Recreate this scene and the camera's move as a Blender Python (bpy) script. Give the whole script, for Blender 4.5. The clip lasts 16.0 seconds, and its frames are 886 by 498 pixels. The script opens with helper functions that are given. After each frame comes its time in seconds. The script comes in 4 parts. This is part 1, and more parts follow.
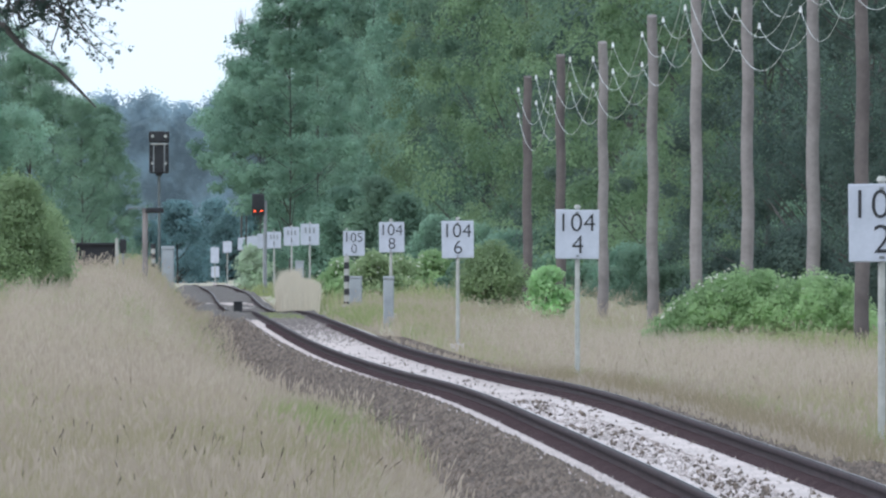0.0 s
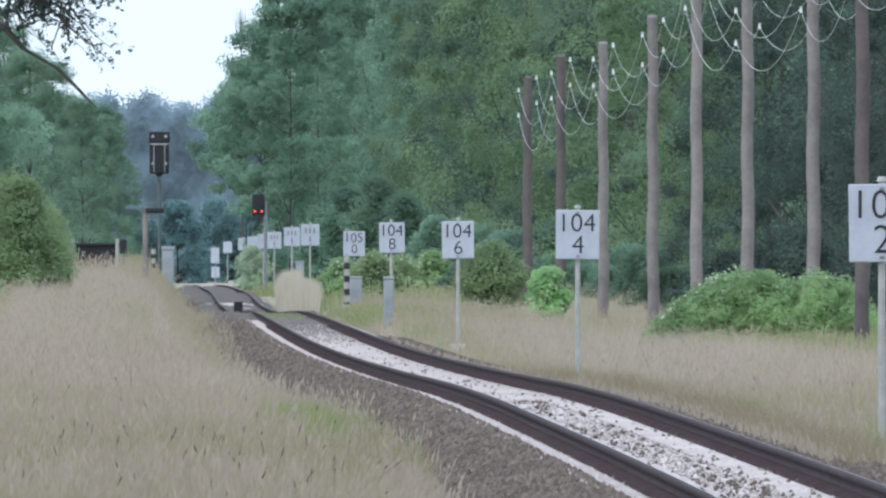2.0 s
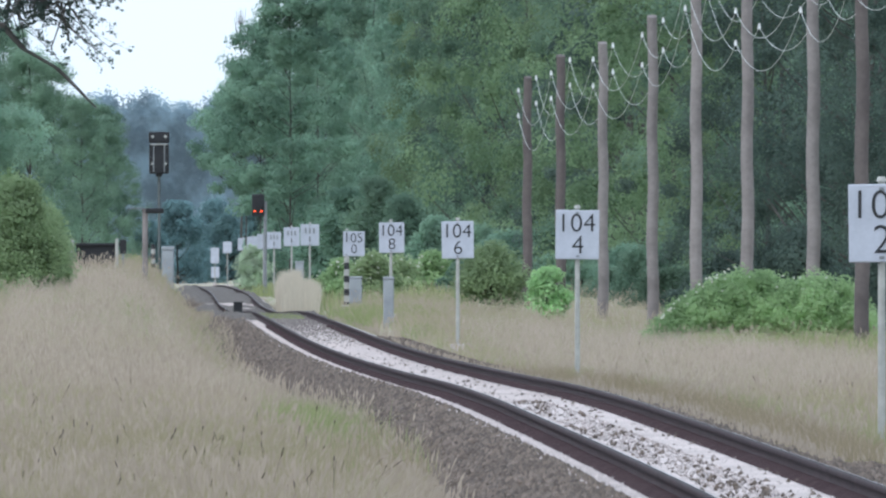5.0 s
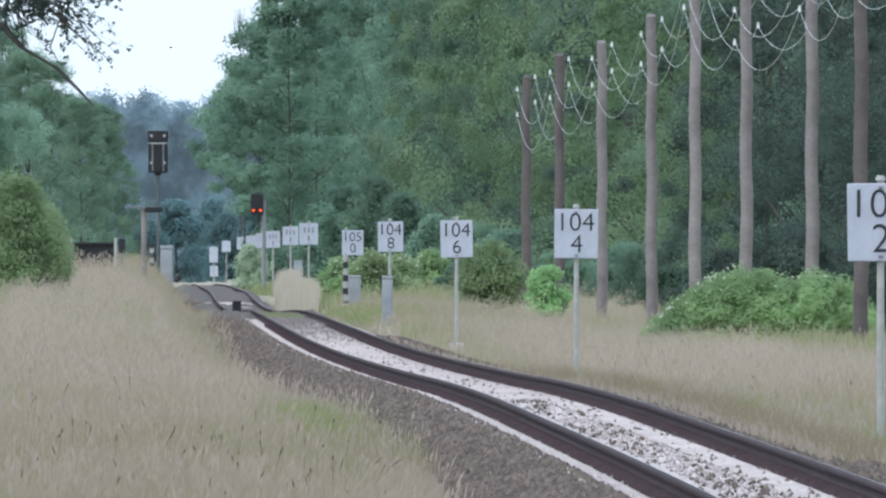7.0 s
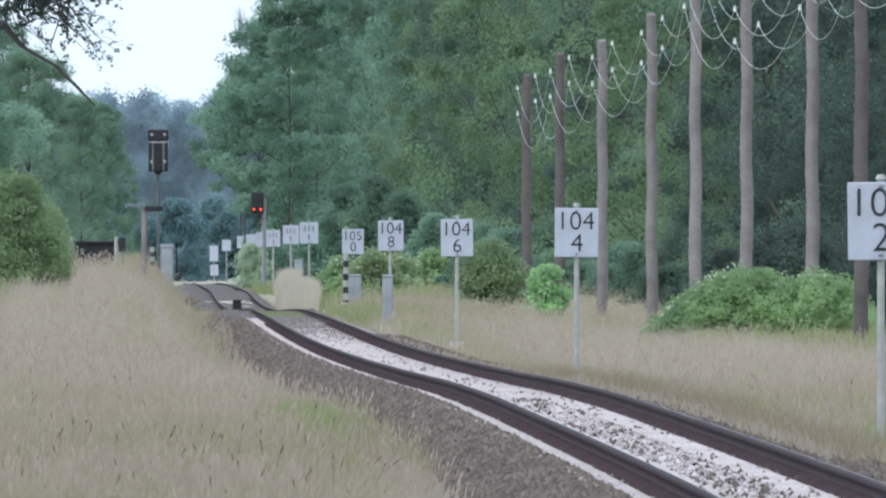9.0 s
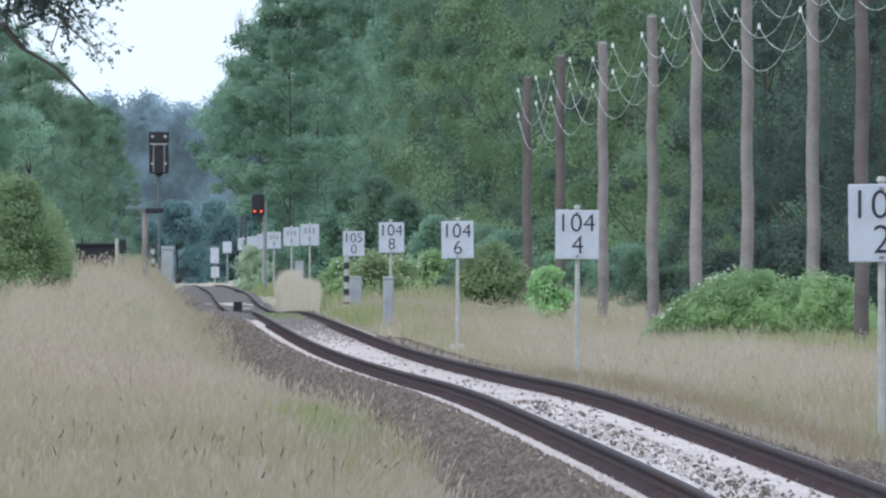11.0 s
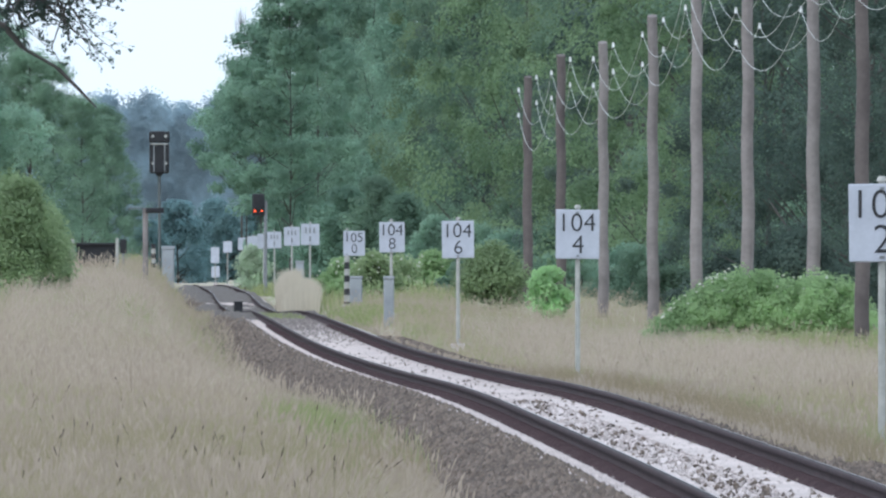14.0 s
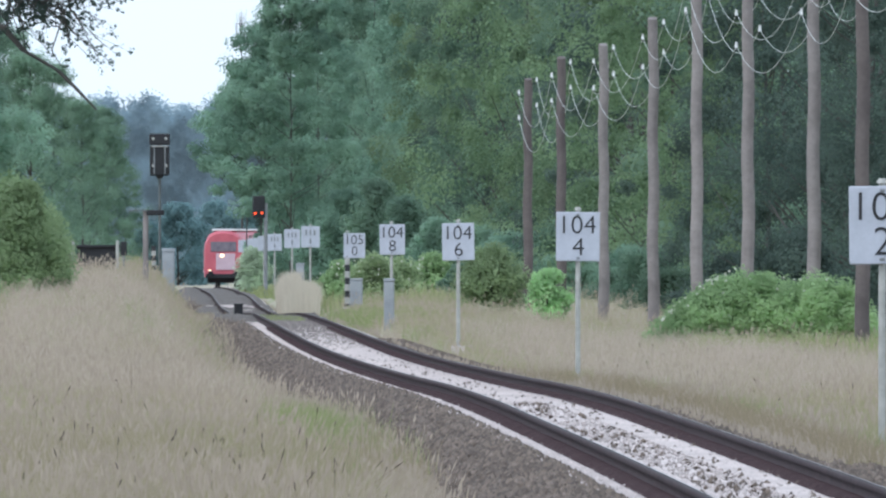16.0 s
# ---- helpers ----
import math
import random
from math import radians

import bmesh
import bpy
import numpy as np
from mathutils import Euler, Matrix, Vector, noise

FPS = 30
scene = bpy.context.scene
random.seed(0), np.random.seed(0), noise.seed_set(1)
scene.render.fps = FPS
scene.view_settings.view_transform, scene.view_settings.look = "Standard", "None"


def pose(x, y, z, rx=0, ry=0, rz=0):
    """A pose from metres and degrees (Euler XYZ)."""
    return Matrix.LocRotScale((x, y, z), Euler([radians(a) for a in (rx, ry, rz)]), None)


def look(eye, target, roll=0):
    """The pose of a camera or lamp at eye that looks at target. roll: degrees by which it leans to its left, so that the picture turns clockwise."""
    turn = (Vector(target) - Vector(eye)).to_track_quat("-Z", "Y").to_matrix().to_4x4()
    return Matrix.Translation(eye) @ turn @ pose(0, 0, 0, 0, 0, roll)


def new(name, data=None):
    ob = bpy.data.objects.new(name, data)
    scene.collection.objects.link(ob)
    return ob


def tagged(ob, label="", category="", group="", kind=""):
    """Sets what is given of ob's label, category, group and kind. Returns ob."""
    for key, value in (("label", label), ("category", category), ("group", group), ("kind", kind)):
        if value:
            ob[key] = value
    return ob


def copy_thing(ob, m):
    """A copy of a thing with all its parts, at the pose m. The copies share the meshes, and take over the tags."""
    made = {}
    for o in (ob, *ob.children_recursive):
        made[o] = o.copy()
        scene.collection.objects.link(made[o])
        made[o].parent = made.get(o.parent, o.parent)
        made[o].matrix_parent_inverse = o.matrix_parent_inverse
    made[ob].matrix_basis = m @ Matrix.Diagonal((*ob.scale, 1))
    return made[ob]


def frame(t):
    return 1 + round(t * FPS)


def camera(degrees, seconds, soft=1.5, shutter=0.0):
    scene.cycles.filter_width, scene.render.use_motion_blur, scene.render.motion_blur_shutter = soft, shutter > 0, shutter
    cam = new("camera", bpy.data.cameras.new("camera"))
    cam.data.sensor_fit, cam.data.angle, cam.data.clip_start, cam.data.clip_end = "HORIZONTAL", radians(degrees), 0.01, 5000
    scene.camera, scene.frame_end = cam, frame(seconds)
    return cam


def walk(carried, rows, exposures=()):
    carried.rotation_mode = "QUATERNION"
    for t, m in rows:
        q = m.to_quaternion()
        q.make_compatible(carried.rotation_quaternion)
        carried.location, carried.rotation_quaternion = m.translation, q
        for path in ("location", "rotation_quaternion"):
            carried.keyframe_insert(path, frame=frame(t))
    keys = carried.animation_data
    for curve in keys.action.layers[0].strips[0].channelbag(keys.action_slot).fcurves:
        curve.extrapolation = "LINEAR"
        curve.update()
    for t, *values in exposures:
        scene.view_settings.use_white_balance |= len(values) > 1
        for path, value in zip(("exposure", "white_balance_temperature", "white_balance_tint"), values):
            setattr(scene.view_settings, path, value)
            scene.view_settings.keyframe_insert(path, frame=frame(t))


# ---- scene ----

EYE = 2.0                       # camera height; the railhead lies 1.5 to 2 m below it
cam = camera(1.4037, 16.0, soft=2.35)
walk(cam, [
    (0, look((0, 0, EYE), (0.0000, 1000, EYE + 0.0000))),
    (1.5, look((0, 0, EYE), (-0.0078, 1000, EYE + 0.0078))),
    (4, look((0, 0, EYE), (0.0000, 1000, EYE + 0.0078))),
    (6.5, look((0, 0, EYE), (0.0000, 1000, EYE + 0.0156))),
    (7, look((0, 0, EYE), (0.0312, 1000, EYE + -0.0156))),
    (7.5, look((0, 0, EYE), (0.0312, 1000, EYE + 0.0000))),
    (8, look((0, 0, EYE), (0.0391, 1000, EYE + 0.0078))),
    (8.5, look((0, 0, EYE), (0.0234, 1000, EYE + 0.0156))),
    (9, look((0, 0, EYE), (0.0234, 1000, EYE + -0.0469))),
    (9.6, look((0, 0, EYE), (0.0156, 1000, EYE + -0.0078))),
    (11.5, look((0, 0, EYE), (0.0000, 1000, EYE + 0.0078))),
    (12, look((0, 0, EYE), (-0.0047, 1000, EYE + 0.0047))),
    (12.5, look((0, 0, EYE), (0.0125, 1000, EYE + -0.0078))),
    (13, look((0, 0, EYE), (0.0000, 1000, EYE + 0.0000))),
    (14, look((0, 0, EYE), (-0.0078, 1000, EYE + 0.0000))),
    (15, look((0, 0, EYE), (-0.0156, 1000, EYE + 0.0156))),
    (15.5, look((0, 0, EYE), (-0.0109, 1000, EYE + 0.0234))),
    (16, look((0, 0, EYE), (-0.0156, 1000, EYE + 0.0625))),
], exposures=[(0.0, 0.29, 5900, 10), (16.0, 0.29, 5900, 10)])

# ---- light: bright overcast sky, very soft high sun ----
world = bpy.data.worlds.new("sky")
scene.world = world
world.use_nodes = True
sky = world.node_tree.nodes.new("ShaderNodeTexSky")
sky.sky_type, sky.sun_disc = "NISHITA", False
sky.sun_elevation, sky.sun_rotation = radians(48), radians(200)
sky.dust_density, sky.air_density, sky.ozone_density = 1.5, 1.0, 1.0
bg = world.node_tree.nodes["Background"]
bg.inputs[1].default_value = 0.09
cloud = world.node_tree.nodes.new("ShaderNodeMix")          # even white cloud cover over the blue
cloud.data_type = "RGBA"
cloud.inputs[0].default_value = 0.8
cloud.inputs[7].default_value = (10.5, 11.8, 12.9, 1)
world.node_tree.links.new(sky.outputs[0], cloud.inputs[6])
world.node_tree.links.new(cloud.outputs[2], bg.inputs[0])
sun = new("sun", bpy.data.lights.new("sun", "SUN"))
sun.data.energy, sun.data.angle, sun.data.color = 1.25, radians(25), (1.0, 0.97, 0.93)
sun.matrix_world = look((-60, -45, 90), (0, 0, 0))

rng = np.random.default_rng(7)


# ---- materials ----
def material(name, c1, c2, scale=3.0, fine=40.0, rough=0.85, metal=0.0, bump=0.3, island=0.0, objvar=0.0, fine_mix=0.35, c3=None, big=0.25, stretch=1.0, through_light=0.0, edge=0.2):
    """Two colours mixed by noise at two scales, with fine relief; island and objvar vary the lightness piece by piece."""
    m = bpy.data.materials.new(name)
    m.use_nodes = True
    nt = m.node_tree
    n, l = nt.nodes, nt.links
    b = n["Principled BSDF"]
    co = n.new("ShaderNodeTexCoord")
    a = n.new("ShaderNodeTexNoise")
    a.inputs["Scale"].default_value, a.inputs["Detail"].default_value = scale, 4
    f = n.new("ShaderNodeTexNoise")
    f.inputs["Scale"].default_value, f.inputs["Detail"].default_value = fine, 3
    for t in (a, f):
        l.new(co.outputs["Object"], t.inputs["Vector"])
    mixf = n.new("ShaderNodeMath")
    mixf.operation = "MULTIPLY_ADD"
    l.new(f.outputs["Fac"], mixf.inputs[0])
    mixf.inputs[1].default_value = fine_mix
    l.new(a.outputs["Fac"], mixf.inputs[2])
    ramp = n.new("ShaderNodeValToRGB")
    mid = 0.5 + fine_mix * 0.5
    ramp.color_ramp.elements[0].position, ramp.color_ramp.elements[1].position = mid - edge, mid + edge
    ramp.color_ramp.elements[0].color, ramp.color_ramp.elements[1].color = (*c1, 1), (*c2, 1)
    l.new(mixf.outputs[0], ramp.inputs[0])
    out = ramp.outputs[0]
    if c3:
        g = n.new("ShaderNodeTexNoise")
        g.inputs["Scale"].default_value, g.inputs["Detail"].default_value = big, 2
        mp = n.new("ShaderNodeMapping")
        mp.inputs["Scale"].default_value = (1, stretch, 1)
        l.new(co.outputs["Object"], mp.inputs["Vector"])
        l.new(mp.outputs[0], g.inputs["Vector"])
        r3 = n.new("ShaderNodeMapRange")
        r3.inputs[1].default_value, r3.inputs[2].default_value = 0.48, 0.66
        l.new(g.outputs["Fac"], r3.inputs[0])
        mx = n.new("ShaderNodeMix")
        mx.data_type = "RGBA"
        l.new(r3.outputs[0], mx.inputs[0])
        l.new(out, mx.inputs[6])
        mx.inputs[7].default_value = (*c3, 1)
        out = mx.outputs[2]
    if island or objvar:
        hs = n.new("ShaderNodeHueSaturation")
        if island:
            src = n.new("ShaderNodeNewGeometry").outputs["Random Per Island"]
        else:
            src = n.new("ShaderNodeObjectInfo").outputs["Random"]
        k = island or objvar
        mr = n.new("ShaderNodeMapRange")
        mr.inputs[3].default_value, mr.inputs[4].default_value = 1 - k, 1 + k
        l.new(src, mr.inputs[0])
        l.new(mr.outputs[0], hs.inputs["Value"])
        if island and objvar:
            oi = n.new("ShaderNodeObjectInfo")
            m2 = n.new("ShaderNodeMapRange")
            m2.inputs[3].default_value, m2.inputs[4].default_value = 0.5 - objvar * 0.12, 0.5 + objvar * 0.12
            l.new(oi.outputs["Random"], m2.inputs[0])
            l.new(m2.outputs[0], hs.inputs["Hue"])
            m3 = n.new("ShaderNodeMapRange")               # whole plants differ in lightness too
            m3.inputs[3].default_value, m3.inputs[4].default_value = 0.8, 1.22
            l.new(oi.outputs["Random"], m3.inputs[0])
            both = n.new("ShaderNodeMath")
            both.operation = "MULTIPLY"
            l.new(mr.outputs[0], both.inputs[0])
            l.new(m3.outputs[0], both.inputs[1])
            l.new(both.outputs[0], hs.inputs["Value"])
        l.new(out, hs.inputs["Color"])
        out = hs.outputs[0]
    l.new(out, b.inputs["Base Color"])
    b.inputs["Roughness"].default_value, b.inputs["Metallic"].default_value = rough, metal
    if bump:
        bp = n.new("ShaderNodeBump")
        bp.inputs["Strength"].default_value, bp.inputs["Distance"].default_value = bump, 0.02
        l.new(f.outputs["Fac"], bp.inputs["Height"])
        l.new(bp.outputs[0], b.inputs["Normal"])
    if through_light:
        tr = n.new("ShaderNodeBsdfTranslucent")
        l.new(out, tr.inputs[0])
        mix = n.new("ShaderNodeMixShader")
        mix.inputs[0].default_value = through_light
        l.new(b.outputs[0], mix.inputs[1])
        l.new(tr.outputs[0], mix.inputs[2])
        l.new(mix.outputs[0], n["Material Output"].inputs[0])
    return m


def leafy(name, c1, c2, var=0.06, hue=0.15, lump=0.3):
    return material(name, tuple(0.84 * v for v in c1), tuple(1.24 * v for v in c2), scale=lump, fine=1.6, rough=0.75, bump=0, island=var, objvar=hue, through_light=0.6, edge=0.13)


def glowing(name, colour, strength):
    m = bpy.data.materials.new(name)
    m.use_nodes = True
    b = m.node_tree.nodes["Principled BSDF"]
    b.inputs["Base Color"].default_value = (*colour, 1)
    b.inputs["Emission Color"].default_value = (*colour, 1)
    b.inputs["Emission Strength"].default_value = strength
    return m


M_SOIL = material("meadow_soil", (0.34, 0.295, 0.225), (0.41, 0.36, 0.28), scale=0.4, fine=8, c3=(0.27, 0.28, 0.16), big=0.3, stretch=0.05)
M_BALLAST = material("ballast_gravel", (0.062, 0.050, 0.043), (0.125, 0.104, 0.09), scale=5, fine=24, bump=0.8, fine_mix=0.8)
M_STONE = material("ballast_stone", (0.098, 0.075, 0.060), (0.185, 0.145, 0.120), scale=0.8, fine=12, island=0.4)
M_GREY_STONE = material("grey_ballast", (0.13, 0.11, 0.10), (0.26, 0.225, 0.21), scale=2, fine=30, island=0.35)
M_PALE = material("pale_stone", (0.46, 0.40, 0.38), (0.62, 0.545, 0.525), scale=2, fine=30, island=0.14)
M_CONC = material("sleeper_concrete", (0.45, 0.385, 0.365), (0.64, 0.56, 0.54), scale=1.5, fine=20, objvar=0.15)
M_RAIL = material("rusty_rail", (0.042, 0.030, 0.033), (0.070, 0.048, 0.051), scale=2, fine=30, rough=0.85, metal=0.0, bump=0.2)
M_RUST = material("purple_rust", (0.048, 0.032, 0.035), (0.078, 0.053, 0.056), scale=2, fine=30, rough=0.9, bump=0.2)
M_BLOSSOM = material("cream_blossom", (0.6, 0.6, 0.5), (0.75, 0.75, 0.66), bump=0)
M_POLISH = material("dull_railhead", (0.045, 0.040, 0.042), (0.075, 0.068, 0.070), scale=0.25, fine=8, rough=0.9, bump=0.05)
M_SHINE = material("worn_bright_steel", (0.25, 0.24, 0.24), (0.62, 0.60, 0.60), scale=0.6, fine=9, rough=0.5, metal=0.8, bump=0.05)
for m in (M_RAIL, M_POLISH, M_RUST):
    m.node_tree.nodes["Principled BSDF"].inputs["Specular IOR Level"].default_value = 0.15
M_BOARD = material("white_sign_enamel", (0.41, 0.43, 0.49), (0.51, 0.53, 0.60), scale=3, fine=30, rough=0.5, bump=0.05)
M_INK = material("black_sign_paint", (0.012, 0.013, 0.016), (0.03, 0.03, 0.034), rough=0.5, bump=0)
M_POST = material("weathered_white_post", (0.32, 0.32, 0.295), (0.47, 0.465, 0.435), scale=4, fine=30)
M_WOOD = material("grey_pole_wood", (0.16, 0.14, 0.135), (0.27, 0.24, 0.23), scale=1.2, fine=9, objvar=0.22, bump=0.4)
M_WOOD_D = material("dark_pole_wood", (0.085, 0.07, 0.068), (0.15, 0.125, 0.118), scale=1.2, fine=9, bump=0.4)
M_PORC = material("white_porcelain", (0.7, 0.72, 0.72), (0.85, 0.85, 0.85), rough=0.2, bump=0)
M_WIRE = material("pale_copper_wire", (0.5, 0.52, 0.5), (0.68, 0.7, 0.68), rough=0.5, bump=0)
M_IRON = material("dark_iron", (0.010, 0.011, 0.014), (0.022, 0.022, 0.026), rough=0.7)
M_GREY = material("grey_steel", (0.16, 0.17, 0.18), (0.26, 0.27, 0.28), rough=0.6)
M_MAST = material("weathered_steel_mast", (0.085, 0.098, 0.098), (0.135, 0.15, 0.15), rough=0.7)
M_CAB = material("light_grey_cabinet", (0.27, 0.29, 0.31), (0.37, 0.39, 0.41), scale=2, fine=20, rough=0.6)
M_BARK = material("tree_bark", (0.045, 0.042, 0.038), (0.085, 0.078, 0.07), scale=3, fine=14, bump=0.7)
# M_LEAF and M_LEAF_G are raised and blued to carry haze in their colour.
M_LEAF = leafy("forest_leaves", (0.120, 0.200, 0.138), (0.173, 0.258, 0.178), hue=0.08)
# Darker copy of the leaf green, which in places stands in for shade.
M_LEAF_D = leafy("dark_and_shade_leaves", (0.056, 0.088, 0.072), (0.085, 0.121, 0.098), hue=0.08)
M_LEAF_L = leafy("light_bush_leaves", (0.310, 0.480, 0.225), (0.415, 0.575, 0.300), hue=0.1)
M_LEAF_O = leafy("olive_forest_leaves", (0.140, 0.220, 0.122), (0.196, 0.283, 0.158), hue=0.06)
M_LEAF_G = leafy("blue_green_leaves", (0.168, 0.282, 0.205), (0.230, 0.352, 0.256), hue=0.08)
M_LEAF_P = leafy("pale_grey_green_leaves", (0.42, 0.50, 0.36), (0.46, 0.54, 0.40), hue=0.05)
M_LEAF_M = leafy("olive_bush_leaves", (0.275, 0.385, 0.195), (0.365, 0.475, 0.260), hue=0.04)
M_LEAF_Y = leafy("pale_shrub_leaves", (0.29, 0.39, 0.20), (0.40, 0.48, 0.28), hue=0.04)
# Far forest: the pale blue of distance haze is put into the leaf colour.
M_LEAF_B = leafy("hazed_far_leaves", (0.300, 0.385, 0.430), (0.330, 0.420, 0.465), var=0.03, hue=0.05, lump=0.3)
M_LEAF_K = leafy("soft_green_bank_leaves", (0.190, 0.300, 0.215), (0.255, 0.380, 0.270))
# Trees beyond the bend: some haze is mixed into this base colour.
M_LEAF_F = leafy("hazed_distant_leaves", (0.165, 0.270, 0.275), (0.200, 0.312, 0.318), var=0.05, hue=0.08)
M_STRAW = material("dry_grass", (0.384, 0.326, 0.232), (0.462, 0.394, 0.286), scale=0.6, fine=5, bump=0, island=0.06, c3=(0.33, 0.33, 0.18), big=0.55, stretch=0.03, through_light=0.45)
M_DOCK = material("dark_dock_stalks", (0.07, 0.05, 0.045), (0.13, 0.10, 0.08), bump=0, island=0.3)
M_REED = material("pale_reed", (0.52, 0.46, 0.36), (0.62, 0.56, 0.46), scale=0.6, fine=5, bump=0, island=0.1, through_light=0.4)
M_SEED = material("grass_seed_heads", (0.370, 0.305, 0.238), (0.445, 0.372, 0.295), scale=0.6, fine=5, bump=0, island=0.08, through_light=0.4)
M_GREEN = material("green_grass", (0.235, 0.275, 0.115), (0.325, 0.36, 0.17), scale=0.6, fine=5, bump=0, island=0.2, through_light=0.4)
M_OLIVE = material("olive_brown_grass", (0.285, 0.250, 0.155), (0.365, 0.325, 0.205), scale=0.6, fine=5, bump=0, island=0.1, through_light=0.4)
M_BROWN = material("brown_edge_grass", (0.270, 0.220, 0.140), (0.345, 0.288, 0.188), scale=0.6, fine=5, bump=0, island=0.1, through_light=0.4)
M_ROSE = material("rosy_hair_grass", (0.455, 0.380, 0.315), (0.530, 0.450, 0.375), scale=0.6, fine=5, bump=0, island=0.06, through_light=0.4)
# Train red is desaturated: the haze of distance is put into the paint.
M_RED = material("hazed_red_train_paint", (0.44, 0.085, 0.115), (0.56, 0.13, 0.16), scale=1.2, rough=0.5, bump=0)
M_FRONT = material("pale_pinkish_train_front", (0.48, 0.33, 0.38), (0.58, 0.43, 0.48), scale=1.5, rough=0.5, bump=0)
M_WHITE = material("white_train_paint", (0.7, 0.7, 0.72), (0.8, 0.8, 0.82), rough=0.4, bump=0)
# Glass colour is lifted towards lilac in place of a reflection.
M_GLASS = material("lilac_sheen_glazing", (0.12, 0.10, 0.13), (0.20, 0.17, 0.20), rough=0.2, bump=0)
M_REDLAMP = glowing("red_signal_lamp", (1.0, 0.09, 0.02), 2.2)
M_HEADLAMP = glowing("warm_head_lamp", (1.0, 0.72, 0.45), 1.6)


# ---- mesh helpers ----
def put_mesh(name, verts, faces, mats, mat_index=None):
    me = bpy.data.meshes.new(name)
    verts = np.asarray(verts, dtype=np.float32).reshape(-1, 3)
    if isinstance(faces, np.ndarray):
        k = faces.shape[1]
        me.vertices.add(len(verts))
        me.vertices.foreach_set("co", verts.ravel())
        me.loops.add(faces.size)
        me.loops.foreach_set("vertex_index", faces.astype(np.int32).ravel())
        me.polygons.add(len(faces))
        me.polygons.foreach_set("loop_start", np.arange(0, faces.size, k, dtype=np.int32))
        if mat_index is not None:
            me.polygons.foreach_set("material_index", np.asarray(mat_index, dtype=np.int32))
        me.update(calc_edges=True)
    else:
        me.from_pydata([tuple(v) for v in verts], [], faces)
        if mat_index is not None:
            me.polygons.foreach_set("material_index", np.asarray(mat_index, dtype=np.int32))
    for m in (mats if isinstance(mats, (list, tuple)) else [mats]):
        me.materials.append(m)
    return me


def part(name, bm, mat, parent, label=""):
    """Links a bmesh, or a ready mesh, as one object under a thing or a part."""
    if isinstance(bm, bmesh.types.BMesh):
        me = bpy.data.meshes.new(name)
        bm.to_mesh(me)
        bm.free()
        me.materials.append(mat)
    else:
        me = bm
    ob = new(name, me)
    ob.parent = parent
    return tagged(ob, label)


def thing(name, x, y, z, label, category, group="", kind="", turn=0):
    ob = new(name)
    ob.matrix_basis = pose(x, y, z, 0, 0, turn)
    return tagged(ob, label, category, group, kind)


def box(bm, cx, cy, cz, sx, sy, sz, bevel=0.0):
    r = bmesh.ops.create_cube(bm, size=1, matrix=Matrix.Translation((cx, cy, cz)) @ Matrix.Diagonal((sx, sy, sz, 1)))
    if bevel:
        es = list({e for v in r["verts"] for e in v.link_edges})
        bmesh.ops.bevel(bm, geom=es, offset=bevel, segments=2, affect="EDGES", profile=0.5)
    return bm


def rod(bm, p, q, r1, r2=None, seg=10):
    p, q = Vector(p), Vector(q)
    d = q - p
    m = Matrix.Translation((p + q) / 2) @ d.to_track_quat("Z", "Y").to_matrix().to_4x4()
    bmesh.ops.create_cone(bm, cap_ends=True, segments=seg, radius1=r1, radius2=r1 if r2 is None else r2, depth=d.length, matrix=m)
    return bm


def bm_new():
    return bmesh.new()


# ---- the line: distance along the view, sideways place of the track's centre, height of the railhead under the eye ----
LINE = np.array([
    (-120, 6.4, -2.10), (0, 5.2, -2.05), (150, 3.9, -1.97), (240, 3.05, -1.89), (290, 2.62, -1.84), (325, 2.28, -1.80), (370, 1.78, -1.735), (415, 1.30, -1.69),
    (455, 0.90, -1.70), (515, 0.27, -1.76), (581, -0.44, -1.805), (656, -1.22, -1.83), (730, -1.98, -1.81), (816, -2.80, -1.765),
    (918, -3.66, -1.755), (1040, -4.65, -1.80), (1100, -5.12, -1.87), (1160, -5.60, -1.98), (1250, -6.55, -2.15), (1340, -7.48, -2.08), (1400, -8.03, -1.96), (1480, -8.65, -1.88),
    (1600, -9.60, -1.85), (1745, -10.85, -1.87), (1945, -12.4, -1.96),
    (2150, -14.1, -2.12), (2350, -15.5, -2.34), (2430, -16.2, -2.45), (2490, -16.2, -2.53), (2530, -15.4, -2.58), (2555, -13.6, -2.6),
    (2600, -10.4, -2.65), (2930, 12.7, -2.8), (3400, 45.0, -2.9), (5200, 170.0, -3.0)])


def spline(tab, k, d):
    """Smooth cubic through the rows of a table."""
    x, v = tab[:, 0], tab[:, k]
    s = np.diff(v) / np.diff(x)
    m = np.concatenate([[s[0]], (s[:-1] * np.diff(x)[1:] + s[1:] * np.diff(x)[:-1]) / (x[2:] - x[:-2]), [s[-1]]])
    d = np.asarray(d, dtype=float)
    i = np.clip(np.searchsorted(x, d) - 1, 0, len(x) - 2)
    h = x[i + 1] - x[i]
    t = (d - x[i]) / h
    return ((2 * t**3 - 3 * t**2 + 1) * v[i] + (t**3 - 2 * t**2 + t) * h * m[i] + (-2 * t**3 + 3 * t**2) * v[i + 1] + (t**3 - t**2) * h * m[i + 1])


def cx(d):
    return spline(LINE, 1, d)


def rail_z(d):
    return EYE + spline(LINE, 2, d)


